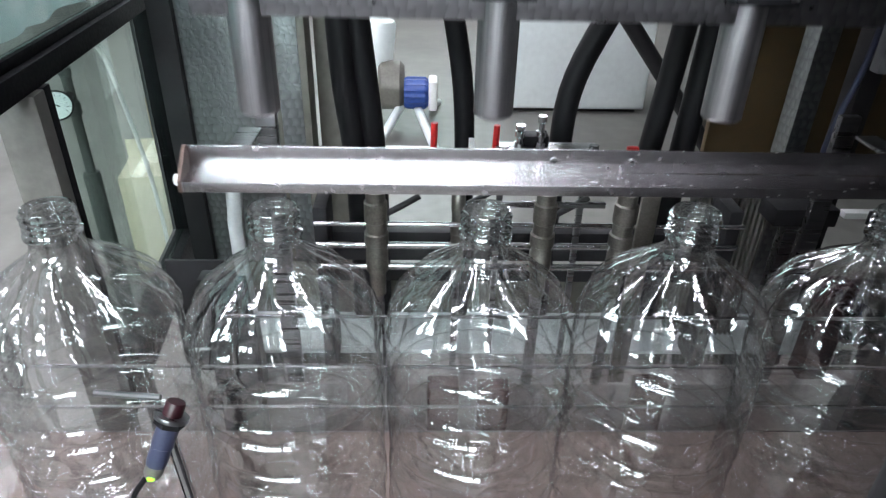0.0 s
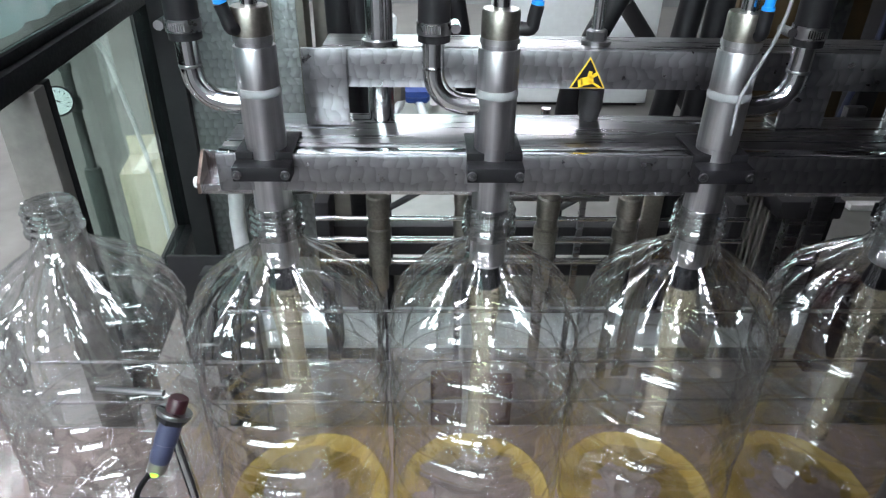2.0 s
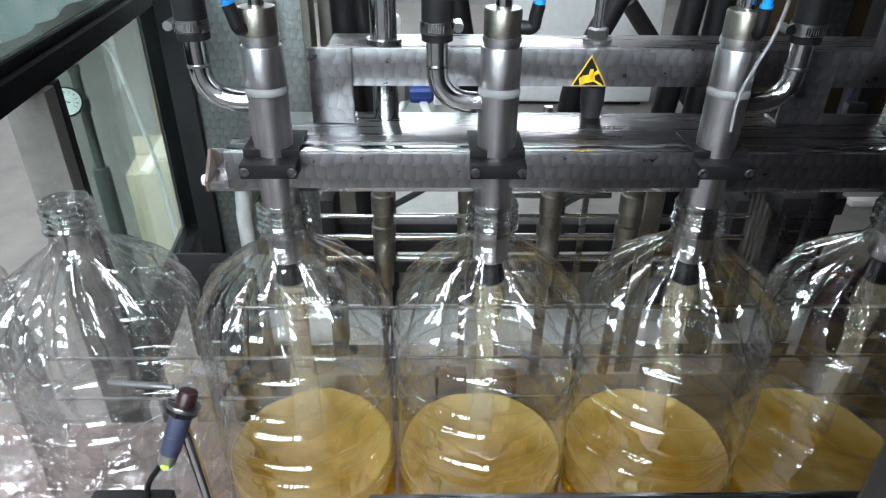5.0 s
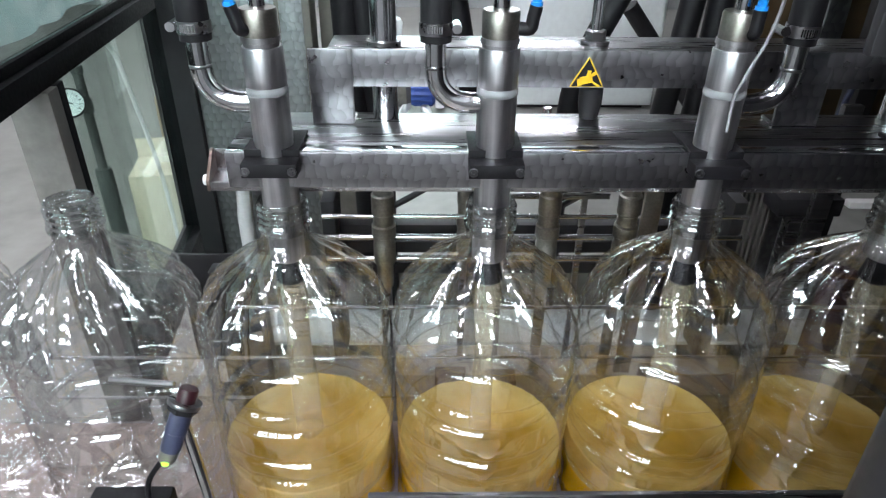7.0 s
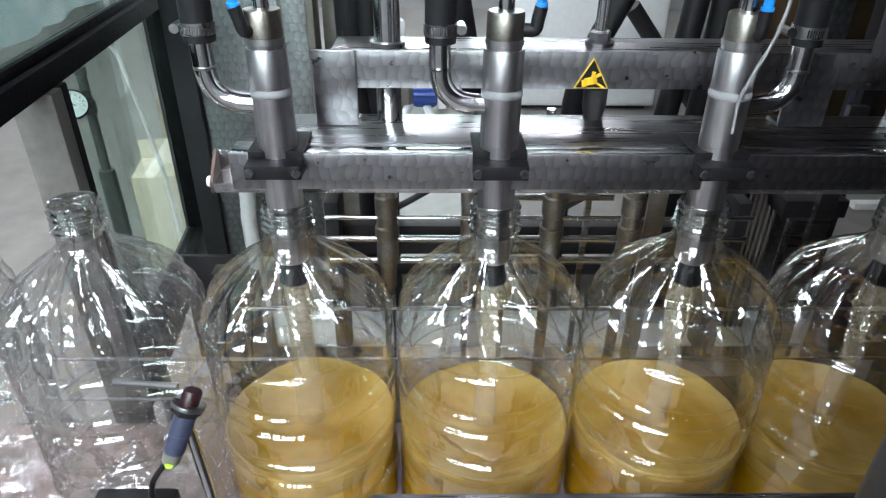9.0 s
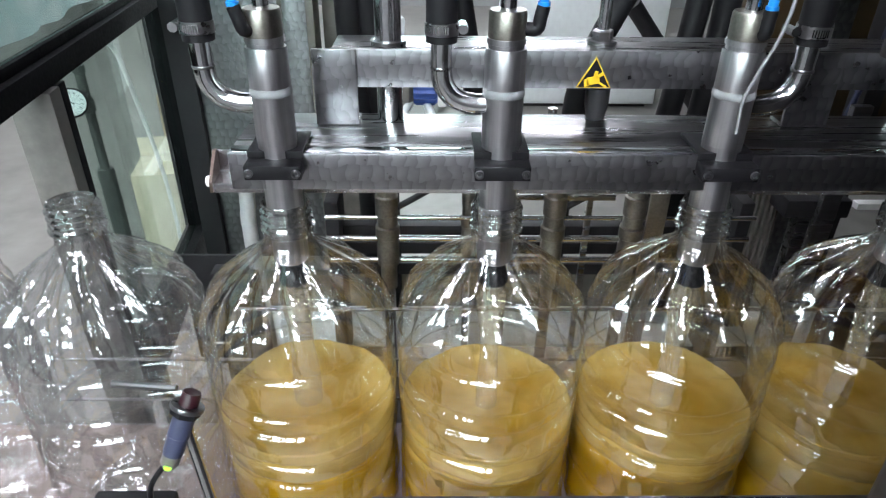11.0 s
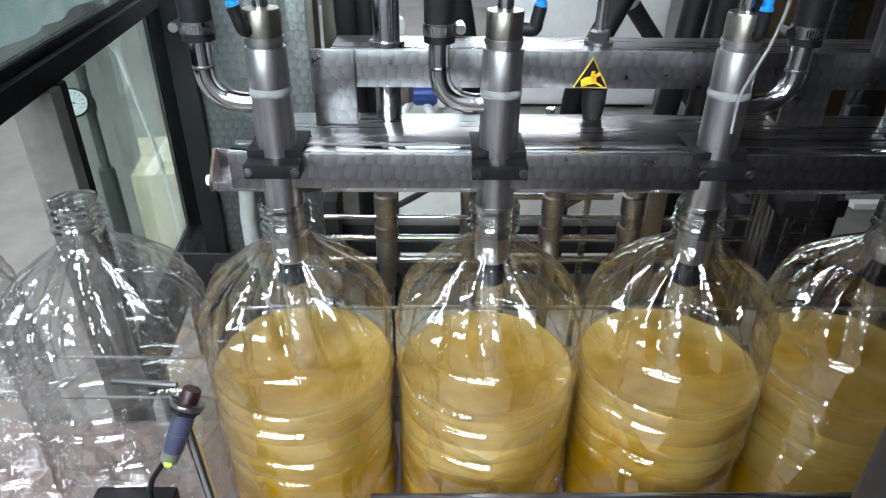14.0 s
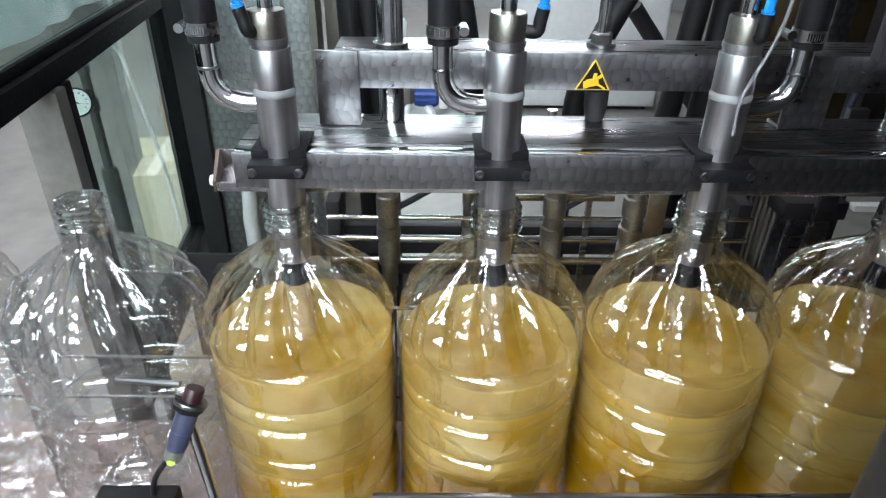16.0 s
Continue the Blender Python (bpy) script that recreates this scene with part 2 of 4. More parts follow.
PET = clear_film("clear PET", (0.985, 0.99, 0.99), 0.018, 0.5, 46, 3.8, 0.07)
PETN = clear_film("thick clear PET", (0.93, 0.945, 0.945), 0.04, 0.0, 1, 6.0, 0.4)
GLASS = clear_film("guard glass", (0.86, 0.95, 0.91), 0.02, 0.0, 1, 0.8)
OIL_CLEAR = oily("thin clear oil", (0.5, 0.36, 0.03), (0.7, 0.55, 0.12), 26, 0.7, (1, 1, 1), tint=(0.93, 0.84, 0.42))
OIL = oily("cloudy yellow oil", (0.58, 0.325, 0.006), (0.84, 0.67, 0.24), 7, 0.0, (1, 1, 1.5), height=(0.88, 1.13))
FOAM = oily("foaming oil surface", (0.52, 0.34, 0.04), (0.84, 0.67, 0.25), 13, 0.46, (1, 1, 1), (0.06, 0.098), tint=(0.93, 0.84, 0.42))
STREAM = oily("falling oil film", (0.78, 0.72, 0.52), (0.84, 0.79, 0.6), 30, 0.8, (1, 1, 0.2))
GREENLED = glowing("green indicator", (0.35, 0.9, 0.05), 1.6)
LAMP = glowing("lamp diffuser", (0.885, 0.89, 1.0), 60.0)
DAYS = glowing("added daylight behind the operator", (0.885, 0.89, 1.0), 27.0)
DAY = glowing("daylight behind the window", (0.86, 0.97, 1.0), 6.0)


# ---- mesh helpers ----
def bm_box(bm, x0, x1, y0, y1, z0, z1, bevel=0.0, turn=None):
    geo = bmesh.ops.create_cube(bm, size=1)
    vs = geo["verts"]
    for v in vs:
        v.co = Vector(((x0 + x1) / 2 + v.co.x * (x1 - x0), (y0 + y1) / 2 + v.co.y * (y1 - y0), (z0 + z1) / 2 + v.co.z * (z1 - z0)))
        if turn:
            v.co = turn @ v.co
    if bevel:
        es = list({e for v in vs for e in v.link_edges})
        bmesh.ops.bevel(bm, geom=es, offset=bevel, segments=2, affect="EDGES", profile=0.6)
    return bm


def box(x0, x1, y0, y1, z0, z1, bevel=0.0, turn=None):
    return bm_box(bmesh.new(), x0, x1, y0, y1, z0, z1, bevel, turn)


def lathe(profile, n=32, at=(0, 0, 0), wob=None, bm=None):
    """Turns (r, z) pairs about the z axis through at; wob(angle, r, z) gives a radius."""
    bm = bm or bmesh.new()
    rings = []
    for r, z in profile:
        if r < 1e-6:
            rings.append([bm.verts.new((at[0], at[1], at[2] + z))])
            continue
        ring = []
        for i in range(n):
            a = 2 * math.pi * i / n
            q = wob(a, r, z) if wob else r
            ring.append(bm.verts.new((at[0] + q * math.cos(a), at[1] + q * math.sin(a), at[2] + z)))
        rings.append(ring)
    for lo, hi in zip(rings, rings[1:]):
        if len(lo) == 1 and len(hi) == 1:
            continue
        for i in range(n):
            j = (i + 1) % n
            if len(lo) == 1:
                bm.faces.new((lo[0], hi[j], hi[i]))
            elif len(hi) == 1:
                bm.faces.new((lo[i], lo[j], hi[0]))
            else:
                bm.faces.new((lo[i], lo[j], hi[j], hi[i]))
    bmesh.ops.recalc_face_normals(bm, faces=bm.faces)
    return bm


def sweep(points, r, n=14, bm=None, smooth=6):
    """A round bar or hose along points (Catmull-Rom), with closed ends."""
    bm = bm or bmesh.new()
    pts = [Vector(p) for p in points]
    if smooth > 1 and len(pts) > 2:
        ext = [2 * pts[0] - pts[1], *pts, 2 * pts[-1] - pts[-2]]
        line = []
        for i in range(1, len(ext) - 2):
            a, b, c, d = ext[i - 1:i + 3]
            for s in range(smooth):
                u = s / smooth
                line.append(0.5 * (2 * b + (c - a) * u + (2 * a - 5 * b + 4 * c - d) * u * u + (3 * b - a - 3 * c + d) * u ** 3))
        pts = line + [pts[-1]]
    up = Vector((0.31, 0.77, 0.55))
    rings = []
    for i, p in enumerate(pts):
        d = (pts[min(i + 1, len(pts) - 1)] - pts[max(i - 1, 0)]).normalized()
        u = (up - d * up.dot(d)).normalized()
        v = d.cross(u)
        up = u
        rings.append([bm.verts.new(p + r * (math.cos(2 * math.pi * k / n) * u + math.sin(2 * math.pi * k / n) * v)) for k in range(n)])
    for lo, hi in zip(rings, rings[1:]):
        for i in range(n):
            bm.faces.new((lo[i], lo[(i + 1) % n], hi[(i + 1) % n], hi[i]))
    bm.faces.new(rings[0][::-1])
    bm.faces.new(rings[-1])
    bmesh.ops.recalc_face_normals(bm, faces=bm.faces)
    return bm


def mesh_of(name, bm, mat, smooth=True):
    me = bpy.data.meshes.new(name)
    bm.to_mesh(me)
    bm.free()
    me.materials.append(mat)
    me.shade_smooth() if smooth else me.shade_flat()
    if smooth:
        me.set_sharp_from_angle(angle=radians(38))
    return me


def part(name, bm, mat, parent, label=""):
    ob = new(name, mesh_of(name, bm, mat))
    ob.parent = parent
    if parent and parent.type == "EMPTY":
        ob.matrix_parent_inverse = Matrix.Translation(-Vector(parent.location))
    return tagged(ob, label)


def thing(name, at, label, category, group="", kind=""):
    return tagged(new(name), label, category, group, kind) if at is None else placed(tagged(new(name), label, category, group, kind), at)


def placed(ob, at):
    ob.location = at
    return ob


def single(name, bm, mat, label, category="", group="", kind=""):
    return tagged(new(name, mesh_of(name, bm, mat)), label, category, group, kind)


# ---- the hall ----
def hall():
    single("floor", box(-5, 6, -3, 8, -0.1, 0), CONCRETE, "worn grey concrete floor of a workshop", kind="structure")
    south = box(-5.2, 6.2, -3.2, -3, 0, 1.9)
    bm_box(south, -5.2, 6.2, -3.2, -3, 3.3, 3.8)
    bm_box(south, -5.2, -3.0, -3.2, -3, 1.9, 3.3)
    bm_box(south, 0.2, 6.2, -3.2, -3, 1.9, 3.3)
    single("wall_south", south, PLASTER, "grey plastered wall with a row of windows", kind="structure")
    # Unseen window, added as front light; thick mullions split its glints into dashes.
    w = thing("window_2", (-1.4, -3.1, 1.9), "unseen wide window in thick mullions, added to light the bottles", "window", kind="structure")
    fr = box(-3.0, 0.2, -3.13, -3.05, 1.9, 1.96)
    bm_box(fr, -3.0, 0.2, -3.13, -3.05, 3.24, 3.3)
    bm_box(fr, -3.0, 0.2, -3.13, -3.05, 2.56, 2.66)
    for i in range(5):
        bm_box(fr, -3.0 + i * 0.75, -2.8 + i * 0.75, -3.129, -3.051, 1.96, 3.24)
    part("window_frame", fr, GREYP, w)
    part("pane", box(-2.8, 0.02, -3.1, -3.095, 1.96, 3.24), GLASS, w).visible_shadow = False
    single("backdrop", box(-3.3, 0.4, -3.52, -3.5, 1.6, 3.6), DAYS, "bright overcast daylight outside the window", kind="structure")
    single("wall_east", box(6, 6.2, -3, 8, 0, 3.8), PLASTER, "grey plastered wall", kind="structure")
    # Unseen wall, added so the right part of the steel reflects dark.
    single("shade_wall_side", box(0.44, 0.6, -3, -0.42, 0, 3.8), DARKWALL, "unseen dark wall added so the steel's right part reflects dark", kind="structure")
    single("wall_west", box(-5.2, -5, -3, 8, 0, 3.8), PLASTER, "grey plastered wall", kind="structure")
    north = box(-5.2, 6.2, 8, 8.2, 0, 1.9)
    bm_box(north, -5.2, 6.2, 8, 8.2, 3.5, 3.8)
    bm_box(north, -5.2, -2.2, 8, 8.2, 1.9, 3.5)
    bm_box(north, 1.2, 6.2, 8, 8.2, 1.9, 3.5)
    single("wall_north", north, PLASTER, "grey plastered wall with a wide window", kind="structure")
    single("ceiling", box(-5.2, 6.2, -3.2, 8.2, 3.8, 3.95), PLASTER, "grey flat ceiling", kind="structure")
    w = thing("window_1", (0.5, 8.1, 1.9), "wide steel-framed factory window with bright daylight", "window", kind="structure")
    fr = box(-2.2, 1.2, 8.05, 8.13, 1.9, 1.96)
    bm_box(fr, -2.2, 1.2, 8.05, 8.13, 3.44, 3.5)
    for i in range(5):
        bm_box(fr, -2.2 + i * 0.835, -2.14 + i * 0.835, 8.05, 8.13, 1.96, 3.44)
    part("window_frame", fr, GREYP, w)
    part("pane", box(-2.14, 1.14, 8.09, 8.095, 1.96, 3.44), GLASS, w).visible_shadow = False
    single("backdrop", box(-2.6, 1.6, 8.5, 8.52, 1.6, 3.8), DAY, "bright overcast daylight outside the window", kind="structure")
    # Unseen lights, placed for bottle glints; the rows past y 6 brighten the plate.
    for x, y in ((-3.4, -1.6), (-3.4, 0.6), (-3.4, 3.6), (-0.6, -0.9), (-0.6, -1.7), (-0.6, -2.5), (-1.4, 0.8), (-1.9, 2.0), (-1.5, 3.6), (-1.1, 6.1), (-1.1, 6.9), (0.8, 6.1), (0.8, 6.9)):
        lamp = thing("ceiling_light", (x, y, 3.7), "unseen long white ceiling light, placed to add glints and brightness", "ceiling light", "ceiling lights")
        part("frame", box(x - 0.75, x + 0.75, y - 0.1, y + 0.1, 3.74, 3.8, 0.01), WHITEP, lamp)
        part("diffuser", box(x - 0.72, x + 0.72, y - 0.075, y + 0.075, 3.69, 3.738, 0.015), LAMP, lamp)


hall()


# ---- conveyor ----
def conveyor():
    c = thing("conveyor", (0, 0, 0), "steel slat conveyor with a pinkish brown plastic belt", "conveyor")
    part("bed", box(-0.95, 0.95, -0.095, 0.095, Z0 - 0.13, Z0 - 0.012, 0.004), GRIME, c)
    for y in (-0.135, 0.113):
        b = box(-1.0, 1.0, y, y + 0.006, Z0 - 0.16, Z0 - 0.004, 0.001)
        bm_box(b, -1.0, 1.0, y + 0.006, y + 0.022, Z0 - 0.16, Z0 - 0.154)
        part("side_plate", b, STEEL, c)
    for x in (-0.85, 0.85):
        for y in (-0.11, 0.11):
            part("leg", box(x - 0.02, x + 0.02, y - 0.02, y + 0.02, 0, Z0 - 0.16, 0.003), STEEL, c)
    slat = bmesh.new()
    n, w, pitch = 9, 0.112, 0.0381
    lo, hi = [], []
    for i in range(n * 2):
        y = -w + 2 * w * i / (n * 2 - 1)
        j = 0.0042 if (i // 1) % 2 else -0.0042
        lo.append((0.0004 + j, y))
        hi.append((pitch - 0.0004 + j, y))
    top = [slat.verts.new((x, y, 0)) for x, y in lo + hi[::-1]]
    bot = [slat.verts.new((x, y, -0.011)) for x, y in lo + hi[::-1]]
    slat.faces.new(top[::-1])
    slat.faces.new(bot)
    for i in range(len(top)):
        j = (i + 1) % len(top)
        slat.faces.new((top[i], top[j], bot[j], bot[i]))
    bmesh.ops.recalc_face_normals(slat, faces=slat.faces)
    me = mesh_of("slat", slat, BELT, False)
    for i in range(48):
        o = new("slat", me)
        o.parent = c
        o.location = (-0.914 + i * pitch, 0, Z0)
    return c


conveyor()


# ---- bottles ----
def bottle_radius(a, r, z):
    q = r
    s = (z - 0.262) / 0.098
    if 0 < s < 1:      # long slanting flutes of the shoulder
        ph = 13 * a + 3.0 * s + 0.4 * math.sin(2 * a)
        fade = math.sin(math.pi * s) ** 0.7
        q -= 0.0112 * fade * (0.5 + 0.5 * math.cos(ph)) ** 3.5 * (r / 0.08) ** 0.8
        q += 0.0008 * fade * math.cos(ph * 2 + 1)
    for g, dep, wid in ((0.293, 0.0036, 0.0042), (0.264, 0.0048, 0.0044), (0.217, 0.0048, 0.0044), (0.194, 0.0048, 0.0044), (0.15, 0.0044, 0.0044), (0.124, 0.0044, 0.0044), (0.075, 0.004, 0.0044)):
        q -= dep * math.exp(-((z - g) / wid) ** 2) * (0.8 + 0.2 * math.sin(3 * a + g * 40))
    if 0.02 < z < 0.33:
        v = Vector((math.cos(a) * 2.2, math.sin(a) * 2.2, z * 14))
        calm = 1.0 if z < 0.25 else max(0.65, 1 - (z - 0.25) * 16)
        q += (0.0018 * noise.noise(v) + 0.0011 * noise.noise(v * 3.1)) * calm
    if 0.004 < z < 0.16:   # crumpled lower wall
        v = Vector((math.cos(a) * 5, math.sin(a) * 5, z * 34))
        q += 0.0026 * noise.noise(v) * min(1.0, (0.16 - z) / 0.05)
    if z < 0.05:       # vertical creases at the foot
        q -= 0.005 * (1 - z / 0.05) * max(0.0, math.cos(10 * a)) ** 2 * (r / R)
    return q


def bottle_mesh():
    prof = [(0.0, 0.016), (0.03, 0.014), (0.06, 0.008), (0.08, 0.001), (0.09, 0.002), (0.0955, 0.009), (R, 0.02)]
    prof += [(R, 0.02 + 0.00105 * i) for i in range(1, 245)]
    prof += [(0.0975, 0.284), (0.0965, 0.289), (0.095, 0.2945), (0.0925, 0.3005), (0.089, 0.307), (0.0845, 0.313), (0.079, 0.3195), (0.0725, 0.3258), (0.065, 0.332), (0.057, 0.3375)]
    prof += [(0.049, 0.343), (0.042, 0.348), (0.035, 0.353), (0.029, 0.3575), (0.0255, 0.362), (0.0237, 0.367), (0.023, 0.372)]
    neck = [(0.023, 0.3722), (0.0232, 0.376), (0.0258, 0.3772), (0.026, 0.3796), (0.0232, 0.381)]
    for i in range(3):
        z = 0.3835 + i * 0.0065
        neck += [(0.0222, z), (0.0243, z + 0.0016), (0.0246, z + 0.0026), (0.0222, z + 0.0044)]
    neck += [(0.0226, 0.4035), (0.0219, 0.405), (0.0206, 0.4045), (0.0203, 0.40), (0.0203, 0.374), (0.023, 0.3722)]
    return mesh_of("body", lathe(prof, 144, wob=bottle_radius), PET), mesh_of("neck", lathe(neck, 64), PETN)


BODY, NECK = bottle_mesh()
WAITING = []
for i, (dx, turn) in enumerate(((-3, 40), (-2, 18), (-1, 0), (0, -12), (1, -35), (2, -48))):
    b = thing("plastic_bottle", None, "clear empty ribbed plastic bottle with a threaded neck on the belt" if dx < -1 else "clear ribbed plastic bottle being filled with yellow oil", "bottle", "bottles on the conveyor")
    new("body", BODY).parent = b
    n = new("neck", NECK)
    n.parent = b
    tagged(n, "thick threaded clear neck")
    b.matrix_basis = pose(dx * P, 0.012 if dx < -1 else 0, Z0, 0, 0, turn)
    if dx < -1:
        WAITING.append((b, dx, turn))


# ---- oil ----
LEVELS = [(0.0, -0.013), (1.6, -0.013), (1.9, 0.0), (2.6, 0.015), (3.5, 0.041), (7.0, 0.101), (9.0, 0.131), (12.5, 0.184), (14.5, 0.219), (16.0, 0.251)]
LAYERS, TALL = 15, 0.0192
STEP = 0.251 / LAYERS
CLEAR = 3


def level_time(z):
    for (t0, a), (t1, b) in zip(LEVELS, LEVELS[1:]):
        if a <= z <= b and b > a:
            return t0 + (t1 - t0) * (z - a) / (b - a)
    return 16.0


def level_at(t):
    for (t0, a), (t1, b) in zip(LEVELS, LEVELS[1:]):
        if t0 <= t <= t1:
            return a + (b - a) * (t - t0) / (t1 - t0)
    return LEVELS[-1][1]


def oil_mesh(k):
    last = k == LAYERS - 1
    rr = 0.0943 if last else 0.0940 - 0.00002 * k
    if not last:
        tall = 0.064 if k == CLEAR else TALL       # the first cloudy layer hides the thin oil below it
        rr += 0.0002 if k == CLEAR else 0.0
        return mesh_of("layer", lathe([(rr, -tall), (rr, 0.0)] if k < CLEAR else [(0, -tall), (rr, -tall), (rr, 0.0), (0, 0.0)], 64), OIL_CLEAR if k < CLEAR else OIL)
    bm = lathe([(rr, -0.034), (rr, -0.008), (rr, 0.0), (rr - 0.0015, 0.0012), *[(rr * u, 0.0) for u in (0.955, 0.92, 0.87, 0.82, 0.76, 0.7, 0.64, 0.58, 0.52, 0.46, 0.4, 0.34, 0.28, 0.22, 0.16, 0.1)], (0, 0)], 96)
    for v in bm.verts:
        if v.co.z > -0.001:
            q = math.hypot(v.co.x, v.co.y) / rr
            v.co.z += 0.003 * noise.noise(v.co * 30) + 0.0016 * noise.noise(v.co * 75) - 0.006 * (1 - q * q)
            v.co.z += 0.004 * max(0.0, q - 0.75) * 4 * (0.6 + noise.noise(v.co * 16 + Vector((3, 1, 7))))
    return mesh_of("surface", bm, FOAM)


OILS, STREAMS = [], []
OILMESH = [oil_mesh(k) for k in range(LAYERS)]
for n, dx in enumerate((-1, 0, 1, 2)):
    oil = thing("oil", (dx * P, 0, Z0), "cloudy yellow oil rising in a bottle", "oil", "oil in the bottles")
    for k in range(LAYERS):
        o = new("surface" if k == LAYERS - 1 else "layer", OILMESH[k])
        o.parent = oil
        o.rotation_euler = (0, 0, radians(37 * k + 53 * n))
        OILS.append((o, k, n))


def stream_mesh(seed):
    wide = 1.6 if seed < 1 else 1.15
    prof = [(0.0, 0.0), (0.0125, -0.0005), (0.0155, -0.008), (0.0165, -0.02), (0.015, -0.035), (0.0115, -0.052), (0.0095, -0.075), (0.0095, -0.1), (0.011, -0.13), (0.0115, -0.17), (0.0125, -0.21)]

    def wob(a, r, z):
        return min(0.0166, r * (1 + (wide - 1) * min(1.0, max(0.0, -z - 0.02) / 0.09))) * (1 + 0.1 * noise.noise(Vector((math.cos(a) * 1.6 + seed, math.sin(a) * 1.6, z * 30))) - 0.07 + 0.03 * math.sin(5 * a + z * 60))
    return lathe(prof, 28, wob=wob)


for n, dx in enumerate((-1, 0, 1, 2)):
    s = single("oil_stream", stream_mesh(n * 3.7), STREAM, "thin pale film of oil falling from a nozzle", "oil stream", "oil streams")
    s.location = (dx * P, 0, 1.2)
    STREAMS.append((s, dx))


# ---- the filling carriage ----
CX, CY, CZ = 0.0, 0.04, 1.296
carriage = thing("filling_carriage", (CX, CY, CZ), "stainless filling carriage with a row of bottle nozzles", "filling machine")
PLUNGERS = []


def child(name, bm, mat, parent, label=""):
    """A sub-part of a part that sits at the carriage's zero."""
    ob = new(name, mesh_of(name, bm, mat))
    ob.parent = parent
    return tagged(ob, label)


def bolt(x, y, z, r, way="-y", deep=0.003):
    bm = lathe([(0, 0), (r * 0.45, 0), (r * 0.5, deep * 0.55), (r * 0.62, deep), (r * 0.9, deep), (r, deep * 0.8), (r, -0.001)], 16)
    turn = {"-y": Matrix.Rotation(radians(90), 4, "X"), "x": Matrix.Rotation(radians(90), 4, "Y"), "-x": Matrix.Rotation(radians(-90), 4, "Y"), "z": Matrix()}[way]
    bmesh.ops.transform(bm, matrix=Matrix.Translation((x, y, z)) @ turn, verts=bm.verts)
    return bm


def build_carriage():
    c = carriage
    XR = 0.8
    # folded plate: front flange, lip and top with a slot behind the lip
    fl = box(-0.243, XR, -0.012, -0.008, 1.2863, 1.3208, 0.0012)
    bm_box(fl, -0.243, XR, -0.008, 0.0, 1.2863, 1.2893)
    part("front_flange", fl, SWIRL, c)
    part("front_lip", box(-0.243, XR, -0.0076, 0.006, 1.3168, 1.321, 0.001), CHROME, c)
    part("plate", box(-0.243, XR, 0.0105, 0.1, 1.3163, 1.3203, 0.001), STEEL, c, "broad brushed steel top plate")
    part("side_flange", box(-0.243, -0.2395, -0.0076, 0.1, 1.2893, 1.3162, 0.001), STEEL, c)
    part("back_flange", box(-0.2394, XR, 0.0965, 0.0995, 1.29, 1.3162, 0.0008), STEEL, c)
    part("slot_strip", box(-0.2394, XR, 0.0, 0.0104, 1.310, 1.3155), DARK, c)
    # crossbar with legs down to the plate
    bar = box(-0.157, XR, 0.068, 0.0715, 1.357, 1.393, 0.0008)
    part("crossbar", bar, SWIRL, c, "spot-ground steel crossbar")
    part("crossbar_top", box(-0.157, XR, 0.0717, 0.127, 1.3895, 1.393, 0.0008), STEEL, c)
    part("crossbar_back", box(-0.157, XR, 0.1235, 0.127, 1.357, 1.3893, 0.0008), STEEL, c)
    for x0, x1 in ((-0.175, -0.1335), (0.285, 0.33)):
        part("bracket", box(x0, x1, 0.064, 0.0678, 1.3207, 1.394, 0.001), SWIRL, c)
        part("bracket_foot", box(x0, x1, 0.0679, 0.09, 1.3206, 1.3248, 0.001), STEEL, c)
    for x in (-0.104, 0.42):
        part("guide_column", lathe([(0, 1.3206), (0.0128, 1.3206), (0.0128, 1.75), (0, 1.75)], 28, (x, 0.086, 0)), CHROME, c, "polished steel guide column")
        part("column_collar", lathe([(0.0129, 1.3935), (0.017, 1.3935), (0.017, 1.398), (0.0129, 1.398)], 28, (x, 0.086, 0)), STEEL, c)
    rod = part("piston_rod", lathe([(0, 1.394), (0.0058, 1.394), (0.0058, 1.75), (0, 1.75)], 20, (0.104, 0.098, 0)), CHROME, c)
    part("washer", lathe([(0.006, 1.3935), (0.0145, 1.3935), (0.0145, 1.3965), (0.006, 1.3965)], 24, (0.104, 0.098, 0)), STEEL, c)
    part("nut", lathe([(0.006, 1.3967), (0.0105, 1.3967), (0.0105, 1.405), (0.009, 1.4065), (0.006, 1.4065)], 6, (0.104, 0.098, 0)), STEEL, c)
    part("rod_end", lathe([(0, 1.3206), (0.009, 1.3206), (0.012, 1.335), (0.012, 1.353), (0.006, 1.3565), (0, 1.3565)], 20, (0.104, 0.088, 0)), DARK, c, "black rod end cushion")
    # warning triangle
    def tri(cx, cz, s, y0, y1):
        b = bmesh.new()
        pts = [(cx - s / 2, cz), (cx + s / 2, cz), (cx, cz + s * 0.87)]
        f = [b.verts.new((x, y0, z)) for x, z in pts]
        g = [b.verts.new((x, y1, z)) for x, z in pts]
        b.faces.new(f)
        b.faces.new(g[::-1])
        for i in range(3):
            b.faces.new((f[i], f[(i + 1) % 3], g[(i + 1) % 3], g[i]))
        bmesh.ops.recalc_face_normals(b, faces=b.faces)
        return b
    part("sign_border", tri(0.0935, 1.3583, 0.0335, 0.0672, 0.0679), YELLOW, c, "yellow edge of a triangular warning sign")
    part("sign_face", tri(0.0935, 1.359, 0.0305, 0.0666, 0.0671), BLACK, c, "black face of a triangular warning sign")
    y0, y1 = 0.0660, 0.0665
    sym = bmesh.new()
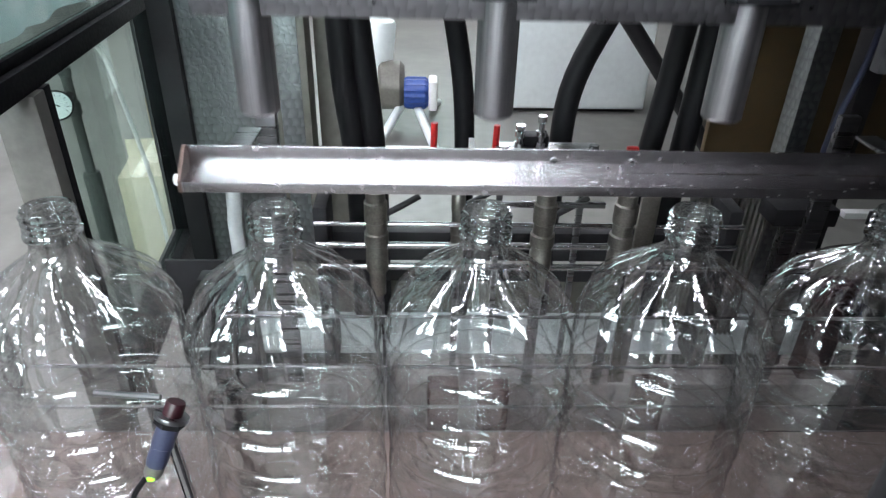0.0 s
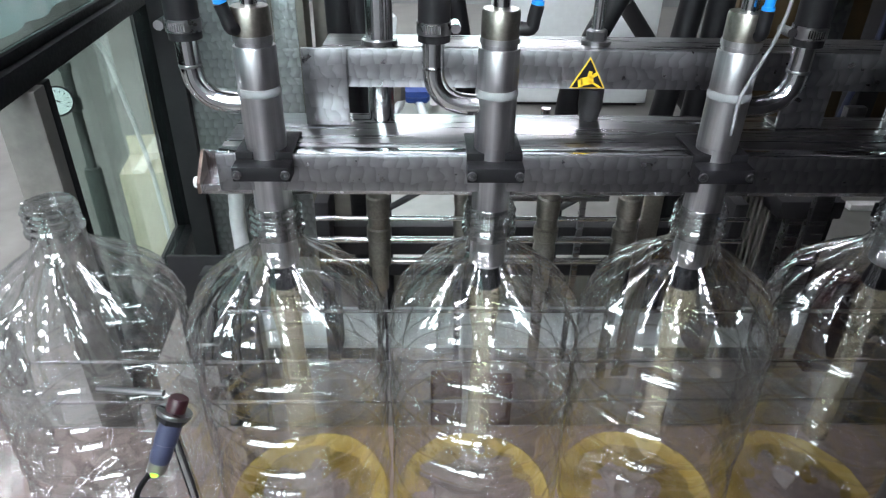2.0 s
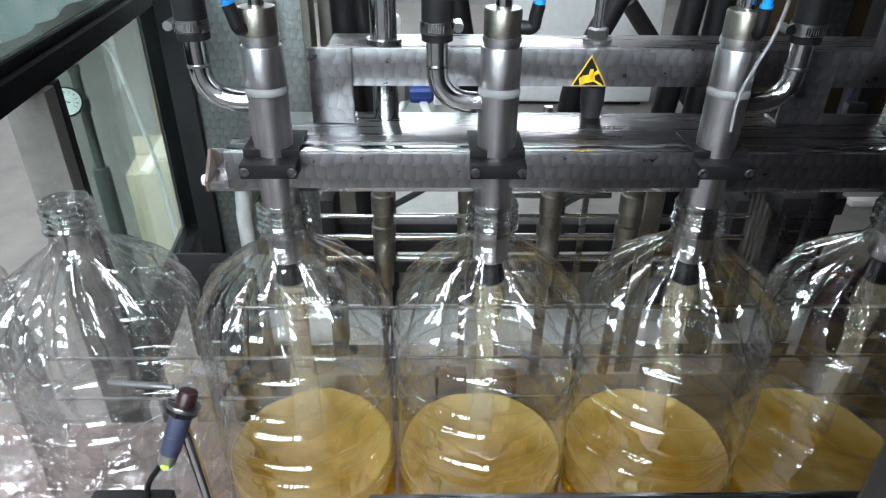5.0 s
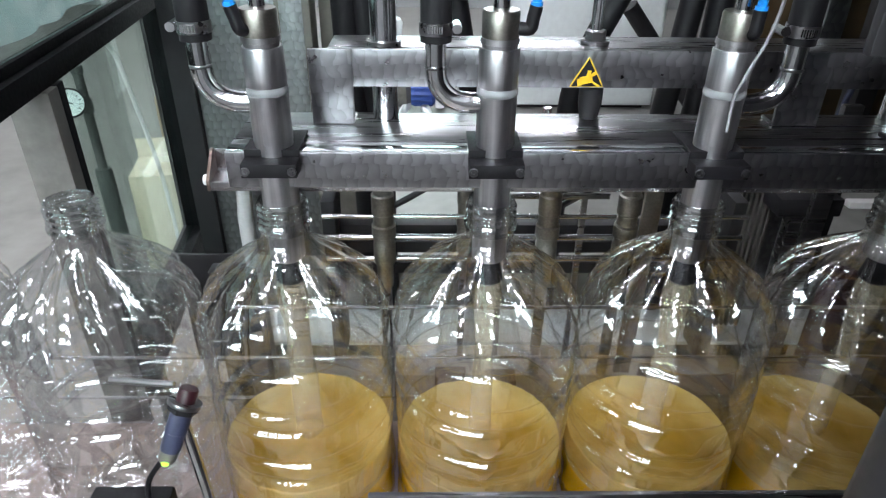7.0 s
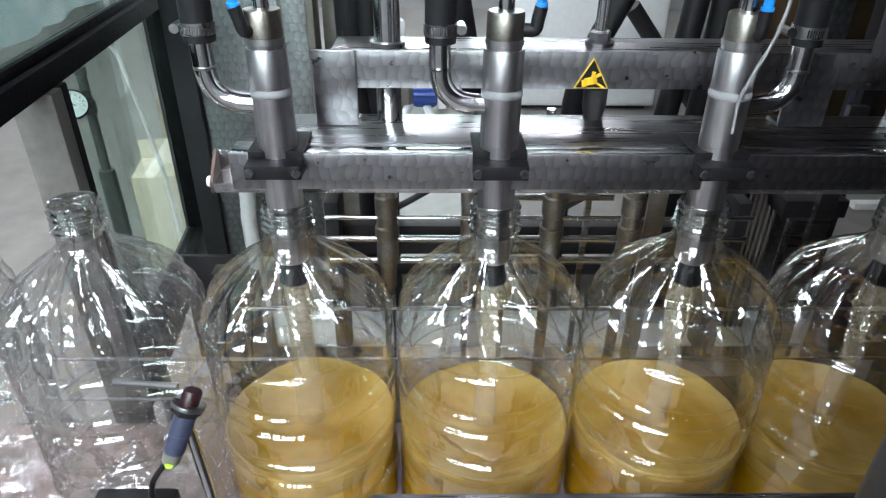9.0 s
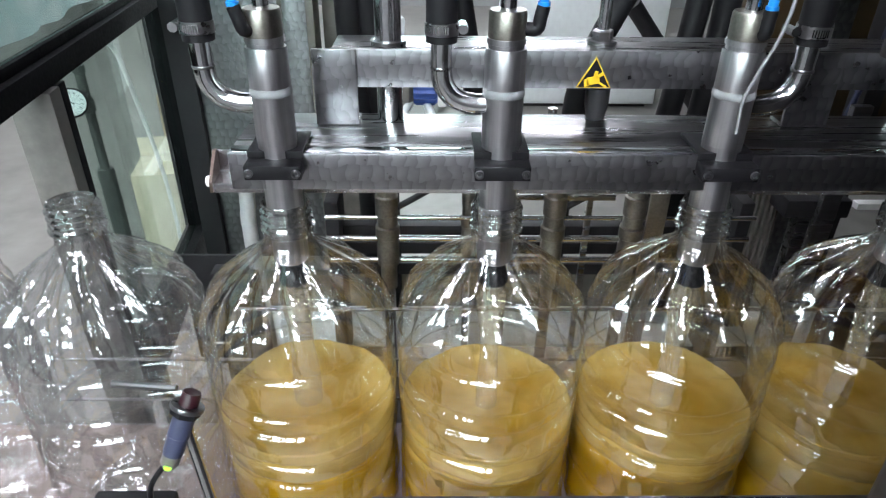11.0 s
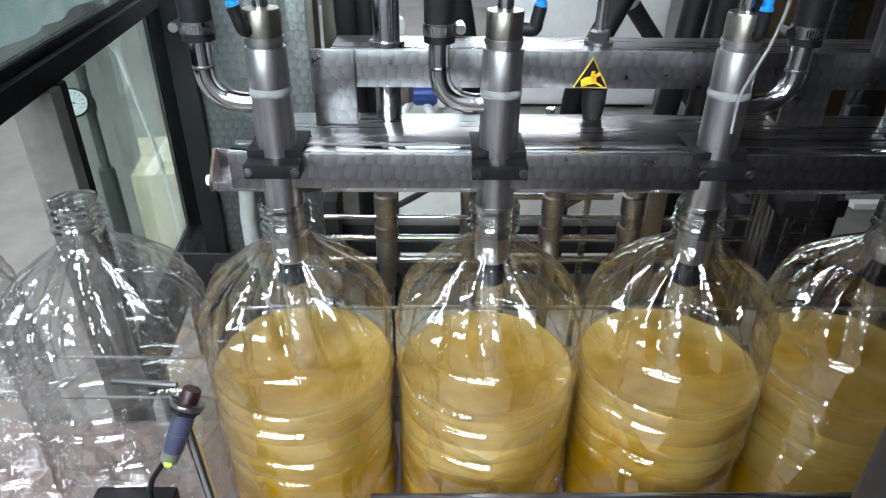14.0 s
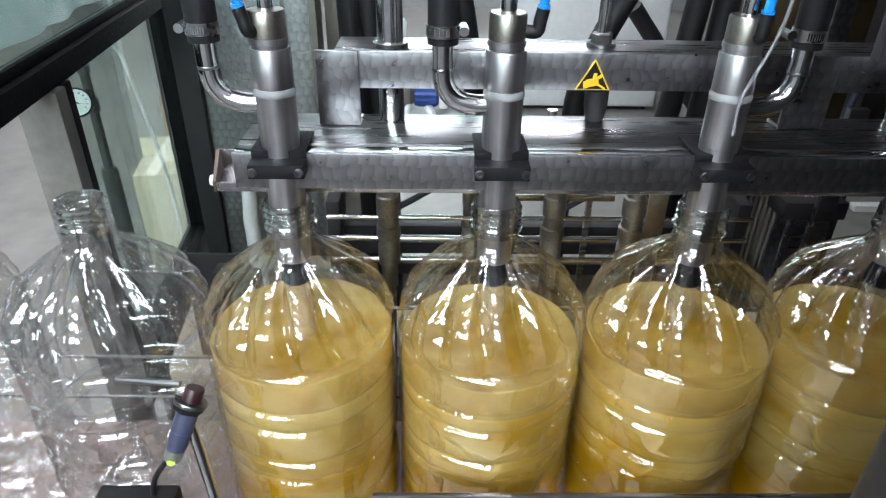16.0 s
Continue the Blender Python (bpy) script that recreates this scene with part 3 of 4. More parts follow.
    for (x, z), (u, w), rot in (((0.0925, 1.3655), (0.012, 0.0075), 12), ((0.0985, 1.3705), (0.008, 0.0032), 34), ((0.0945, 1.3715), (0.0035, 0.006), -10), ((0.1, 1.3625), (0.013, 0.0018), -30), ((0.0862, 1.3632), (0.0045, 0.007), 10)):
        bm_box(sym, x - u / 2, x + u / 2, y0, y1, z - w / 2, z + w / 2, 0, Matrix.Translation((x, 0, z)) @ Matrix.Rotation(radians(-rot), 4, "Y") @ Matrix.Translation((-x, 0, -z)))
    part("sign_symbol", sym, YELLOW, c, "yellow shape on a warning sign")
    # nozzles
    for i, dx in enumerate((-1, 0, 1, 2)):
        X = dx * P
        at = (X, 0, 0)
        cl = bmesh.new()
        bm_box(cl, X - 0.0245, X + 0.0245, -0.0325, -0.0123, 1.3045, 1.3175, 0.0008)
        bm_box(cl, X - 0.0245, X + 0.0245, -0.0135, 0.036, 1.3215, 1.3245, 0.0006)
        bm_box(cl, X - 0.0245, X + 0.0245, -0.0145, -0.0124, 1.3165, 1.3243, 0.0004)
        clamp = part("clamp_block", cl, BLACK, c, "black plastic clamp block")
        clamp_kids = [(X - 0.0205, 1.311), (X + 0.0205, 1.311)]
        for bx, bz in clamp_kids:
            o = new("screw", mesh_of("screw", bolt(bx, -0.0327, bz, 0.004, "-y", 0.0022), SCREW))
            o.parent = clamp
        noz = part("nozzle", lathe([(0.0135, 1.206), (0.0152, 1.2055), (0.0171, 1.2075), (0.0172, 1.30), (0.0172, 1.3285), (0.0176, 1.329), (0.0176, 1.3715), (0.0, 1.3715)], 40, at), TUBE, c, "ground stainless filling nozzle tube")
        def sub(name, bm, mat, label=""):
            o = new(name, mesh_of(name, bm, mat))
            o.parent = noz
            return tagged(o, label)
        sub("seal_ring", lathe([(0.0, 1.3716), (0.0176, 1.3716), (0.0182, 1.3725), (0.0182, 1.3755), (0.0174, 1.3785), (0.0, 1.3785)], 40, at), MILKY, "milky white plastic seal ring")
        sub("cap", lathe([(0.0, 1.3786), (0.0174, 1.3786), (0.0174, 1.4105), (0.0168, 1.412), (0.0, 1.412)], 40, at), TUBE)
        sub("thread_neck", lathe([(0.0, 1.4121), (0.0152, 1.4121), (0.0152, 1.4155), (0.0165, 1.416), (0.0165, 1.4205), (0.0, 1.4205)], 32, at), TUBE)
        sub("collar", lathe([(0.0, 1.4206), (0.0158, 1.4206), (0.0158, 1.44), (0.0148, 1.4425), (0.0, 1.4425)], 24, at), BRASS, "tarnished brass collar")
        sub("stem", lathe([(0.0, 1.4426), (0.0068, 1.4426), (0.0068, 1.56), (0.0, 1.56)], 20, at), CHROME)
        s = -1 if dx < 1 else 1
        ex = X + s * 0.054
        elbow = [(X + s * 0.012, 0, 1.3635), (X + s * 0.027, 0, 1.3637), (X + s * 0.042, 0, 1.3685), (X + s * 0.0515, 0, 1.38), (ex, 0, 1.396), (ex, 0, 1.425)]
        sub("elbow", sweep(elbow, 0.0092, 20), CHROME, "polished steel elbow pipe")
        sub("elbow_weld", lathe([(0.0092, 1.3935), (0.0096, 1.3945), (0.0096, 1.3955), (0.0092, 1.3965)], 24, (ex, 0, 0)), STEEL)
        hz = [(ex, 0, 1.4165), (ex, 0, 1.46), (ex + s * 0.002, 0.004, 1.52), (ex + s * 0.004, 0.02, 1.60), (ex + s * 0.004, 0.06, 1.70)]
        sub("hose", sweep(hz, 0.0132, 24), RUBBER, "thick black rubber hose")
        sub("hose_clamp", lathe([(0.0133, 1.4225), (0.0142, 1.4225), (0.0142, 1.4325), (0.0133, 1.4325)], 32, (ex, 0, 0)), STEEL, "steel worm-drive hose clamp")
        teeth = bmesh.new()
        for k in range(7):
            a = radians(-118 + k * 8)
            q = 0.0144
            bm_box(teeth, ex + q * math.cos(a) - 0.0005, ex + q * math.cos(a) + 0.0005, q * math.sin(a) - 0.0004, q * math.sin(a) + 0.0004, 1.4245, 1.4305)
        sub("clamp_teeth", teeth, CHROME)
        hx = ex + (-0.0175 if dx < 0 else 0.0175 if dx == 0 else -0.0175)
        scr = sweep([(hx, -0.007, 1.4275), (hx, 0.012, 1.4275)], 0.0042, 8, smooth=1)
        bm_box(scr, min(hx, ex), max(hx, ex), -0.002, 0.008, 1.4245, 1.4305, 0.0006)
        sub("clamp_screw", scr, CHROME)
        # push-in fitting with its air tube
        fx, fy = {-1: (-0.012, -0.015), 0: (0.024, -0.004), 1: (0.006, -0.016), 2: (0.006, -0.016)}[dx]
        lean = {-1: -0.006, 0: 0.004, 1: 0.001, 2: 0.001}[dx]
        sub("air_fitting", sweep([(X + fx * 0.6, fy * 0.5, 1.4275), (X + fx, fy, 1.428), (X + fx + lean * 0.5, fy, 1.4365), (X + fx + lean, fy, 1.446)], 0.0056, 14, smooth=4), BLACK, "black push-in air fitting")
        sub("release_ring", lathe([(0.0, 0), (0.0052, 0), (0.0052, 0.003), (0.0, 0.003)], 20, (X + fx + lean, fy, 1.4462)), BLUE)
        sub("air_tube", sweep([(X + fx + lean, fy, 1.449), (X + fx + lean * 1.6, fy, 1.47), (X + fx + lean * 2, fy + 0.01, 1.53), (X + fx, fy + 0.04, 1.62)], 0.0039, 14), BLUE, "bright blue air tube")
        pl = part("valve_plug", lathe([(0, 1.1785), (0.013, 1.1785), (0.0152, 1.181), (0.0148, 1.186), (0.0122, 1.1985), (0.0118, 1.208), (0.0, 1.208)], 32, at), RUBBER, c, "black rubber nozzle plug")
        part("plug_rod", lathe([(0, 1.2081), (0.004, 1.2081), (0.004, 1.30), (0, 1.30)], 12, at), CHROME, pl).matrix_parent_inverse = Matrix()
        PLUNGERS.append(pl)
    # milky drain tube on the third nozzle
    part("drain_tube", sweep([(0.22, -0.015, 1.56), (0.222, -0.02, 1.47), (0.217, -0.022, 1.43), (0.205, -0.022, 1.395), (0.2, -0.0205, 1.374), (0.201, -0.02, 1.345)], 0.0015, 12), MILKY, c, "thin milky plastic drain tube")


build_carriage()


# ---- drip tray under the carriage ----
# Darker and browner than the tray steel, for its end plate.
BROWNSTEEL = material("dark mottled brown steel", (0.12, 0.085, 0.07), 0.5, 0.6, 0.35, 60, 0.1, 200)

TRAY_AT = (0, 0.06, 1.27)


def drip_tray():
    t = thing("drip_tray", TRAY_AT, "long folded stainless drip tray with a bolted end", "drip tray")
    part("back_wall", box(-0.2705, 0.8, 0.060, 0.063, 1.284, 1.3065, 0.001), TRAYST, t)
    fl = bmesh.new()
    quad = [(-0.2705, 0.0598, 1.284), (0.8, 0.0598, 1.284), (0.8, 0.036, 1.281), (-0.2705, 0.036, 1.281)]
    vs = [fl.verts.new(p) for p in quad] + [fl.verts.new((x, y, z - 0.003)) for x, y, z in quad]
    for f in ((0, 1, 2, 3), (7, 6, 5, 4), (0, 4, 5, 1), (1, 5, 6, 2), (2, 6, 7, 3), (3, 7, 4, 0)):
        fl.faces.new([vs[i] for i in f])
    bmesh.ops.recalc_face_normals(fl, faces=fl.faces)
    part("tray_floor", fl, TRAYST, t)
    part("front_lip", box(-0.2705, 0.8, 0.032, 0.0358, 1.2725, 1.2825, 0.001), TRAYST, t)
    gs = bmesh.new()
    prof = [(0.032, 1.2725), (0.063, 1.2725), (0.063, 1.3065), (0.058, 1.3065), (0.032, 1.2835)]
    a = [gs.verts.new((-0.271, y, z)) for y, z in prof]
    b = [gs.verts.new((-0.274, y, z)) for y, z in prof]
    gs.faces.new(a)
    gs.faces.new(b[::-1])
    for i in range(5):
        gs.faces.new((a[i], a[(i + 1) % 5], b[(i + 1) % 5], b[i]))
    bmesh.ops.recalc_face_normals(gs, faces=gs.faces)
    part("end_plate", gs, BROWNSTEEL, t, "dark mottled brown end plate")
    part("bolt", bolt(-0.2742, 0.045, 1.279, 0.0055, "-x", 0.006), WHITEP, t, "pale round bolt head")
    for x in (0.068, 0.142):
        part("rivet", bolt(x, 0.0598, 1.296, 0.0034, "-y", 0.002), STEEL, t)
    for x in (-0.245, 0.45):
        part("bracket", box(x - 0.012, x + 0.012, 0.0632, 0.19, 1.2735, 1.2775, 0.001), STEEL, t)
        single("tray_arm_post", box(x - 0.012, x + 0.012, 0.192, 0.202, 0.0, 1.30, 0.001), STEEL, "thin steel post that guides the drip tray", "post", "tray posts")
    return t


TRAY = drip_tray()


# ---- guide rails beside the bottles ----
def guide_rails():
    for z, y in ((1.06, 0.116), (0.979, 0.116), (0.907, 0.118)):
        r = thing("guide_rail", (0, y, z), "thin polished steel guide rail behind the bottles", "guide rail", "guide rails")
        x0 = -0.31 if z > 1.0 else -0.95
        part("rod", sweep([(x0, y, z), (0.95, y, z)], 0.0023, 14, smooth=1), STEEL, r)
        for x in (-0.3 if z > 1.0 else -0.34, 0.62):
            part("holder", box(x - 0.011, x + 0.011, y + 0.0045, y + 0.02, z - 0.011, z + 0.011, 0.002), BLACK, r)
            part("stud", sweep([(x, y + 0.02, z), (x, 0.17, z)], 0.005, 10, smooth=1), STEEL, r)
    for x in (-0.318, 0.62):
        p = single("rail_post", box(x - 0.03, x + 0.03, 0.158, 0.184, 0.0, 1.085, 0.003), DARK, "dark iron post carrying the guide rails", "post", "rail posts")
    f = thing("front_guide_rail", (0, -0.12, 0.99), "flat steel guide rail on the operator's side", "guide rail")
    part("strip", box(-0.12, 0.95, -0.126, -0.121, 0.98, 1.004, 0.001), STEEL, f)
    for x in (0.1, 0.7):
        part("support", box(x - 0.012, x + 0.012, -0.139, -0.1362, 0.75, 0.99, 0.001), STEEL, f)
        part("stud", sweep([(x, -0.138, 0.985), (x, -0.126, 0.985)], 0.004, 10, smooth=1), STEEL, f)
    for x, z in ((-0.03, 0.93), (0.04, 0.925), (0.26, 0.935)):
        single("stop_block", box(x - 0.022, x + 0.022, 0.13, 0.156, Z0 - 0.16, z, 0.003), BROWN, "red-brown plastic stop block behind the belt", "stop block", "stop blocks")


guide_rails()


# ---- sensor on its post ----
LENS = material("dark red lens", (0.022, 0.003, 0.006), 0.4)

def photo_sensor():
    s = thing("photo_sensor", (-0.29, -0.13, 0.9), "blue-grey tubular light sensor with a lit green indicator", "sensor")
    a, b = Vector((-0.268, -0.118, 1.155)), Vector((-0.292, -0.146, 1.092))
    d = (a - b).normalized()
    rot = d.to_track_quat("Z", "Y").to_matrix().to_4x4()

    def along(prof, n=24):
        bm = lathe(prof, n)
        bmesh.ops.transform(bm, matrix=Matrix.Translation(b) @ rot, verts=bm.verts)
        return bm
    part("body", along([(0, 0.012), (0.0085, 0.012), (0.0092, 0.016), (0.0092, 0.03), (0.0098, 0.0305), (0.0098, 0.056), (0, 0.056)]), NAVY, s)
    part("tail", along([(0, 0.0), (0.006, 0.0), (0.0082, 0.004), (0.0084, 0.0119), (0, 0.0119)]), OLIVE, s)
    part("indicator", along([(0.0, -0.0012), (0.003, -0.001), (0.0042, 0.0005), (0.0042, 0.001), (0, 0.001)]), GREENLED, s, "lit green indicator")
    led = along([(0.0, 0.0), (0.0028, 0.0006), (0.0034, 0.002), (0.0, 0.003)])
    bmesh.ops.translate(led, vec=(0.002, -0.0075, 0.004), verts=led.verts)
    part("indicator", led, GREENLED, s, "lit green indicator")
    part("lens", along([(0, 0.0605), (0.0086, 0.0605), (0.0086, 0.0715), (0.0078, 0.073), (0, 0.073)]), LENS, s, "dark red lens cap")
    part("washer", along([(0.0, 0.0565), (0.0148, 0.0565), (0.0152, 0.058), (0.0148, 0.0604), (0, 0.0604)], 36), STEEL, s)
    part("lock_nut", along([(0.0099, 0.0505), (0.0132, 0.0505), (0.0132, 0.0564), (0.0099, 0.0564)], 6), BLACK, s)
    part("post", sweep([(-0.276, -0.128, 1.126), (-0.266, -0.137, 1.03), (-0.262, -0.141, 0.93), (-0.262, -0.1445, 0.72)], 0.0052, 16), CHROME, s)
    part("foot", box(-0.29, -0.254, -0.160, -0.1355, 0.705, 0.74, 0.002), BLACK, s)
    part("cable", sweep([b + Vector((-0.003, 0.001, 0.002)), (-0.312, -0.147, 1.068), (-0.316, -0.149, 1.04), (-0.316, -0.149, 0.98), (-0.318, -0.149, 0.8)], 0.0026, 10), RUBBER, s)
    part("cross_rod", sweep([(-0.345, -0.104, 1.152), (-0.285, -0.110, 1.152)], 0.003, 12, smooth=1), STEEL, s)
    s.location += Vector((-0.005, 0.0, -0.016))
    single("cable_clip", box(-0.375, -0.300, -0.168, -0.1365, 1.012, 1.034, 0.003), BLACK, "black plastic cable clip beside the belt", "clip")
    o = single("clip_post", box(-0.345, -0.33, -0.158, -0.143, 0.0, 1.0119, 0.002), DARK, "dark iron post carrying a cable clip", "post")


photo_sensor()


# ---- guard with glass ----
def guard():
    g = thing("machine_guard", (-0.5, 0.4, 0), "black-framed machine guard with clear glass panes", "guard")
    x0, x1 = -0.525, -0.485
    # top rail, posts, bottom rail
    part("top_rail", box(-0.512, -0.488, -0.30, 0.765, 1.318, 1.346, 0.002), PROFILE, g)
    part("upper_rail", box(-0.511, -0.497, -0.30, 0.765, 1.3465, 1.359, 0.002), PROFILE, g)
    part("bottom_rail", box(x0, x1, 0.196, 0.765, 0.81, 0.873, 0.002), PROFILE, g)
    part("post", box(x0, x1, 0.682, 0.765, 0.8735, 1.3175, 0.002), PROFILE, g)
    part("post", box(x0 + 0.006, x1, 0.196, 0.22, 0.8735, 1.3175, 0.002), PROFILE, g)
    part("steel_post", box(x0 - 0.004, x1 + 0.003, 0.166, 0.1955, 0.0, 1.3175, 0.002), GREYP, g, "grey steel upright")
    for y in (0.73, -0.28):
        part("leg", box(x0, x1, y - 0.03, y + 0.03, 0, 0.8095 if y > 0 else 1.3175, 0.002), PROFILE, g)
    part("glass", box(-0.508, -0.502, 0.2205, 0.6815, 0.8735, 1.3175), GLASS, g, "clear greenish glass pane")
    part("seal", box(-0.4849, -0.482, 0.672, 0.6815, 0.8735, 1.3175), MILKY, g)
    part("upper_glass", box(-0.506, -0.502, -0.3, 0.765, 1.3595, 1.75), GLASS, g, "clear greenish glass pane")
    part("film", sheet(), FILM, g, "crumpled clear plastic film")
    # the guard stands slightly askew to the belt
    hinge = Matrix.Translation((-0.505, 0.1, 0))
    g.matrix_basis = hinge @ Matrix.Rotation(radians(6), 4, "Z") @ hinge.inverted() @ Matrix.Translation(g.location)


def sheet():
    bm = bmesh.new()
    n, m = 40, 16
    g = [[bm.verts.new((-0.53 - 0.02 * noise.noise(Vector((i * 0.31, j * 0.35, 2))) - 0.01 * noise.noise(Vector((i * 0.9, j * 1.1, 5))), -0.3 + 1.06 * i / n, 1.362 + 0.39 * j / m)) for j in range(m + 1)] for i in range(n + 1)]
    for i in range(n):
        for j in range(m):
            bm.faces.new((g[i][j], g[i + 1][j], g[i + 1][j + 1], g[i][j + 1]))
    return bm


FILM = oily("cloudy plastic film", (0.6, 0.78, 0.8), (0.92, 0.98, 0.98), 22)
guard()


# ---- machine frame behind the carriage ----
def machine_frame():
    for x0, x1, y, mat in ((-0.44, -0.30, 0.50, DIMPLE), (-0.285, -0.25, 0.46, DIMPLE)):
        c = thing("machine_column", (x0, y, 0), "dimpled stainless machine column", "column", "machine columns")
        part("face", box(x0, x1, y, y + 0.006, 0.0, 1.9, 0.002), mat, c)
        part("web", box(x0, x0 + 0.006, y + 0.0062, y + 0.09, 0.0, 1.9, 0.001), STEEL, c)
        part("edge", box(x1 + 0.0005, x1 + 0.012, y - 0.004, y + 0.05, 0.0, 1.9, 0.001), OLIVE, c)
    c = thing("machine_column", (-0.46, 0.6, 0), "dark stained steel machine column", "column", "machine columns")
    part("face", box(-0.478, -0.441, 0.49, 0.57, 0.0, 1.9, 0.002), DARK, c)
    c = thing("machine_column", (-0.2, 0.5, 0), "olive grey sheet column with a thin rod before it", "column", "machine columns")
    part("face", box(-0.235, -0.165, 0.52, 0.56, 0.0, 1.9, 0.002), OLIVE, c)
    part("rod", sweep([(-0.175, 0.4, 0.9), (-0.175, 0.4, 1.9)], 0.003, 10, smooth=1), STEEL, c)
    c = thing("machine_column", (0.46, 0.36, 0), "narrow dimpled steel machine column", "column", "machine columns")
    part("face", box(0.48, 0.51, 0.36, 0.40, 0.0, 1.9, 0.002), DIMPLE, c)
    for x, y, z0, z1 in ((0.56, 0.36, 0.0, 1.9),):
        c = thing("machine_column", (x, y, 0), "dark brown iron machine column", "column", "machine columns")
        part("face", box(x, x + 0.028, y, y + 0.04, z0, z1, 0.002), DARK, c)
    ob = thing("ochre_board", (0.9, 0.52, 0.0), "dull ochre board on steel legs behind the machine", "board")
    part("panel", box(0.43, 1.5, 0.52, 0.535, 1.06, 2.4, 0.003), OCHRE, ob)
    for x in (0.60, 1.4):
        part("leg", box(x - 0.02, x + 0.02, 0.5355, 0.57, 0.0, 1.3, 0.002), GREYP, ob)
    # table and beams
    t = thing("machine_table", (0, 0.3, 0), "stainless machine table behind the conveyor", "table")
    part("top", box(-0.42, 0.60, 0.258, 0.36, 0.885, 0.892, 0.002), PALE, t, "pale sheet strip")
    part("front_beam", box(-0.42, 0.80, 0.188, 0.235, 0.75, 0.885, 0.003), BEAM, t, "worn light grey beam")
    # Dark plate added to cover a bright gap of floor at the left.
    part("end_plate", box(-0.43, -0.345, 0.262, 0.268, 0.7, 1.05, 0.002), DARK, t, "dark plate added at the table's left end")
    part("back_beam", box(-0.42, 0.80, 0.375, 0.42, 0.80, 0.955, 0.003), OLIVE, t)
    for x in (-0.38, 0.5):
        part("leg", box(x - 0.02, x + 0.02, 0.38, 0.42, 0, 0.7999, 0.003), GREYP, t)
        part("leg", box(x - 0.02, x + 0.02, 0.19, 0.23, 0, 0.7499, 0.003), GREYP, t)


machine_frame()


def valve_rack():
    v = thing("valve_rack", (0, 0.2, 0.9), "rack of dull metal valves on polished rods", "valve rack")
    for z, y, r in ((1.146, 0.2, 0.0034), (1.112, 0.205, 0.0045), (1.076, 0.21, 0.0045)):
        part("rod", sweep([(-0.20, y, z), (0.362, y, z)], r, 12, smooth=1), CHROME, v)
    for z, y in ((1.10, 0.245), (1.07, 0.25), (1.035, 0.25)):
        part("bar", box(-0.186, 0.348, y, y + 0.02, z - 0.009, z + 0.009, 0.001), DARK, v)
    for x in (-0.195, 0.357):
        part("upright", box(x - 0.009, x + 0.009, 0.215, 0.275, 0.8925, 1.16, 0.002), DARK, v)
    for k, x in enumerate((-0.119, -0.014, 0.094, 0.196)):
        rr = 0.0145 if k != 1 else 0.009
        y = 0.185 if k != 1 else 0.215
        body = part("valve", lathe([(0, 1.05), (rr * 0.75, 1.05), (rr * 0.75, 1.085), (rr, 1.087), (rr, 1.115), (rr * 0.9, 1.117), (rr * 0.9, 1.125), (rr * 1.08, 1.127), (rr * 1.08, 1.142), (rr * 0.9, 1.144), (rr * 0.9, 1.158), (rr * 1.02, 1.16), (rr * 1.02, 1.185), (rr * 0.85, 1.187), (rr * 0.85, 1.2), (0, 1.2)], 24, (x, y, 0)), NICKEL, v, "dull nickel valve body")
        part("pipe", lathe([(0, 0.893), (rr * 0.55, 0.893), (rr * 0.55, 1.0499), (0, 1.0499)], 20, (x, y, 0)), STEEL, v)
        if k != 3:
            part("lever", sweep([(x + 0.012, y, 1.168), (x + 0.03, y + 0.005, 1.176), (x + 0.055, y + 0.008, 1.19)], 0.0042, 10), DARK, v)
    part("plate_post", box(0.214, 0.238, 0.184, 0.19, 0.8925, 1.21, 0.001), BRASS, v)
    # block with fittings behind the tray
    part("block", box(0.03, 0.158, 0.19, 0.235, 1.235, 1.2475, 0.001), STEEL, v)
    for x in (0.04, 0.148):
        part("block_post", box(x - 0.004, x + 0.004, 0.222, 0.23, 0.8925, 1.2348, 0.001), STEEL, v)
    part("strip", box(0.025, 0.17, 0.186, 0.19, 1.178, 1.186, 0.0008), STEEL, v)
    for x, h in ((0.038, 0.008), (0.148, 0.01)):
        part("bolt", lathe([(0, 1.2476), (0.006, 1.2476), (0.006, 1.2476 + h), (0, 1.2476 + h)], 6, (x, 0.2, 0)), CHROME, v)
    for x, h in ((0.058, 0.03), (0.084, 0.042)):
        part("fitting", lathe([(0, 1.2476), (0.006, 1.2476), (0.006, 1.256), (0.004, 1.257), (0.004, 1.262), (0.0062, 1.263), (0.0062, 1.27), (0.0035, 1.271), (0.0035, 1.2476 + h * 0.8), (0.0055, 1.2476 + h * 0.8), (0.0055, 1.2476 + h), (0, 1.2476 + h)], 14, (x, 0.212, 0)), CHROME, v)
    part("elbow_block", box(0.06, 0.095, 0.214, 0.236, 1.2478, 1.262, 0.002), BLACK, v)
    for x, y, z0, z1 in ((-0.048, 0.2, 1.23, 1.283), (0.03, 0.225, 1.235, 1.272)):
        part("handle", sweep([(x, y, z0 - 0.03), (x, y, z0), (x + 0.001, y, z1)], 0.0042, 12), RED, v, "red lever handle")
    part("handle", box(0.19, 0.205, 0.20, 0.208, 1.232, 1.255, 0.003), RED, v, "red lever handle")
    part("tag", box(-0.006, 0.001, 0.19, 0.192, 1.235, 1.268, 0.0005), WHITEP, v)


valve_rack()


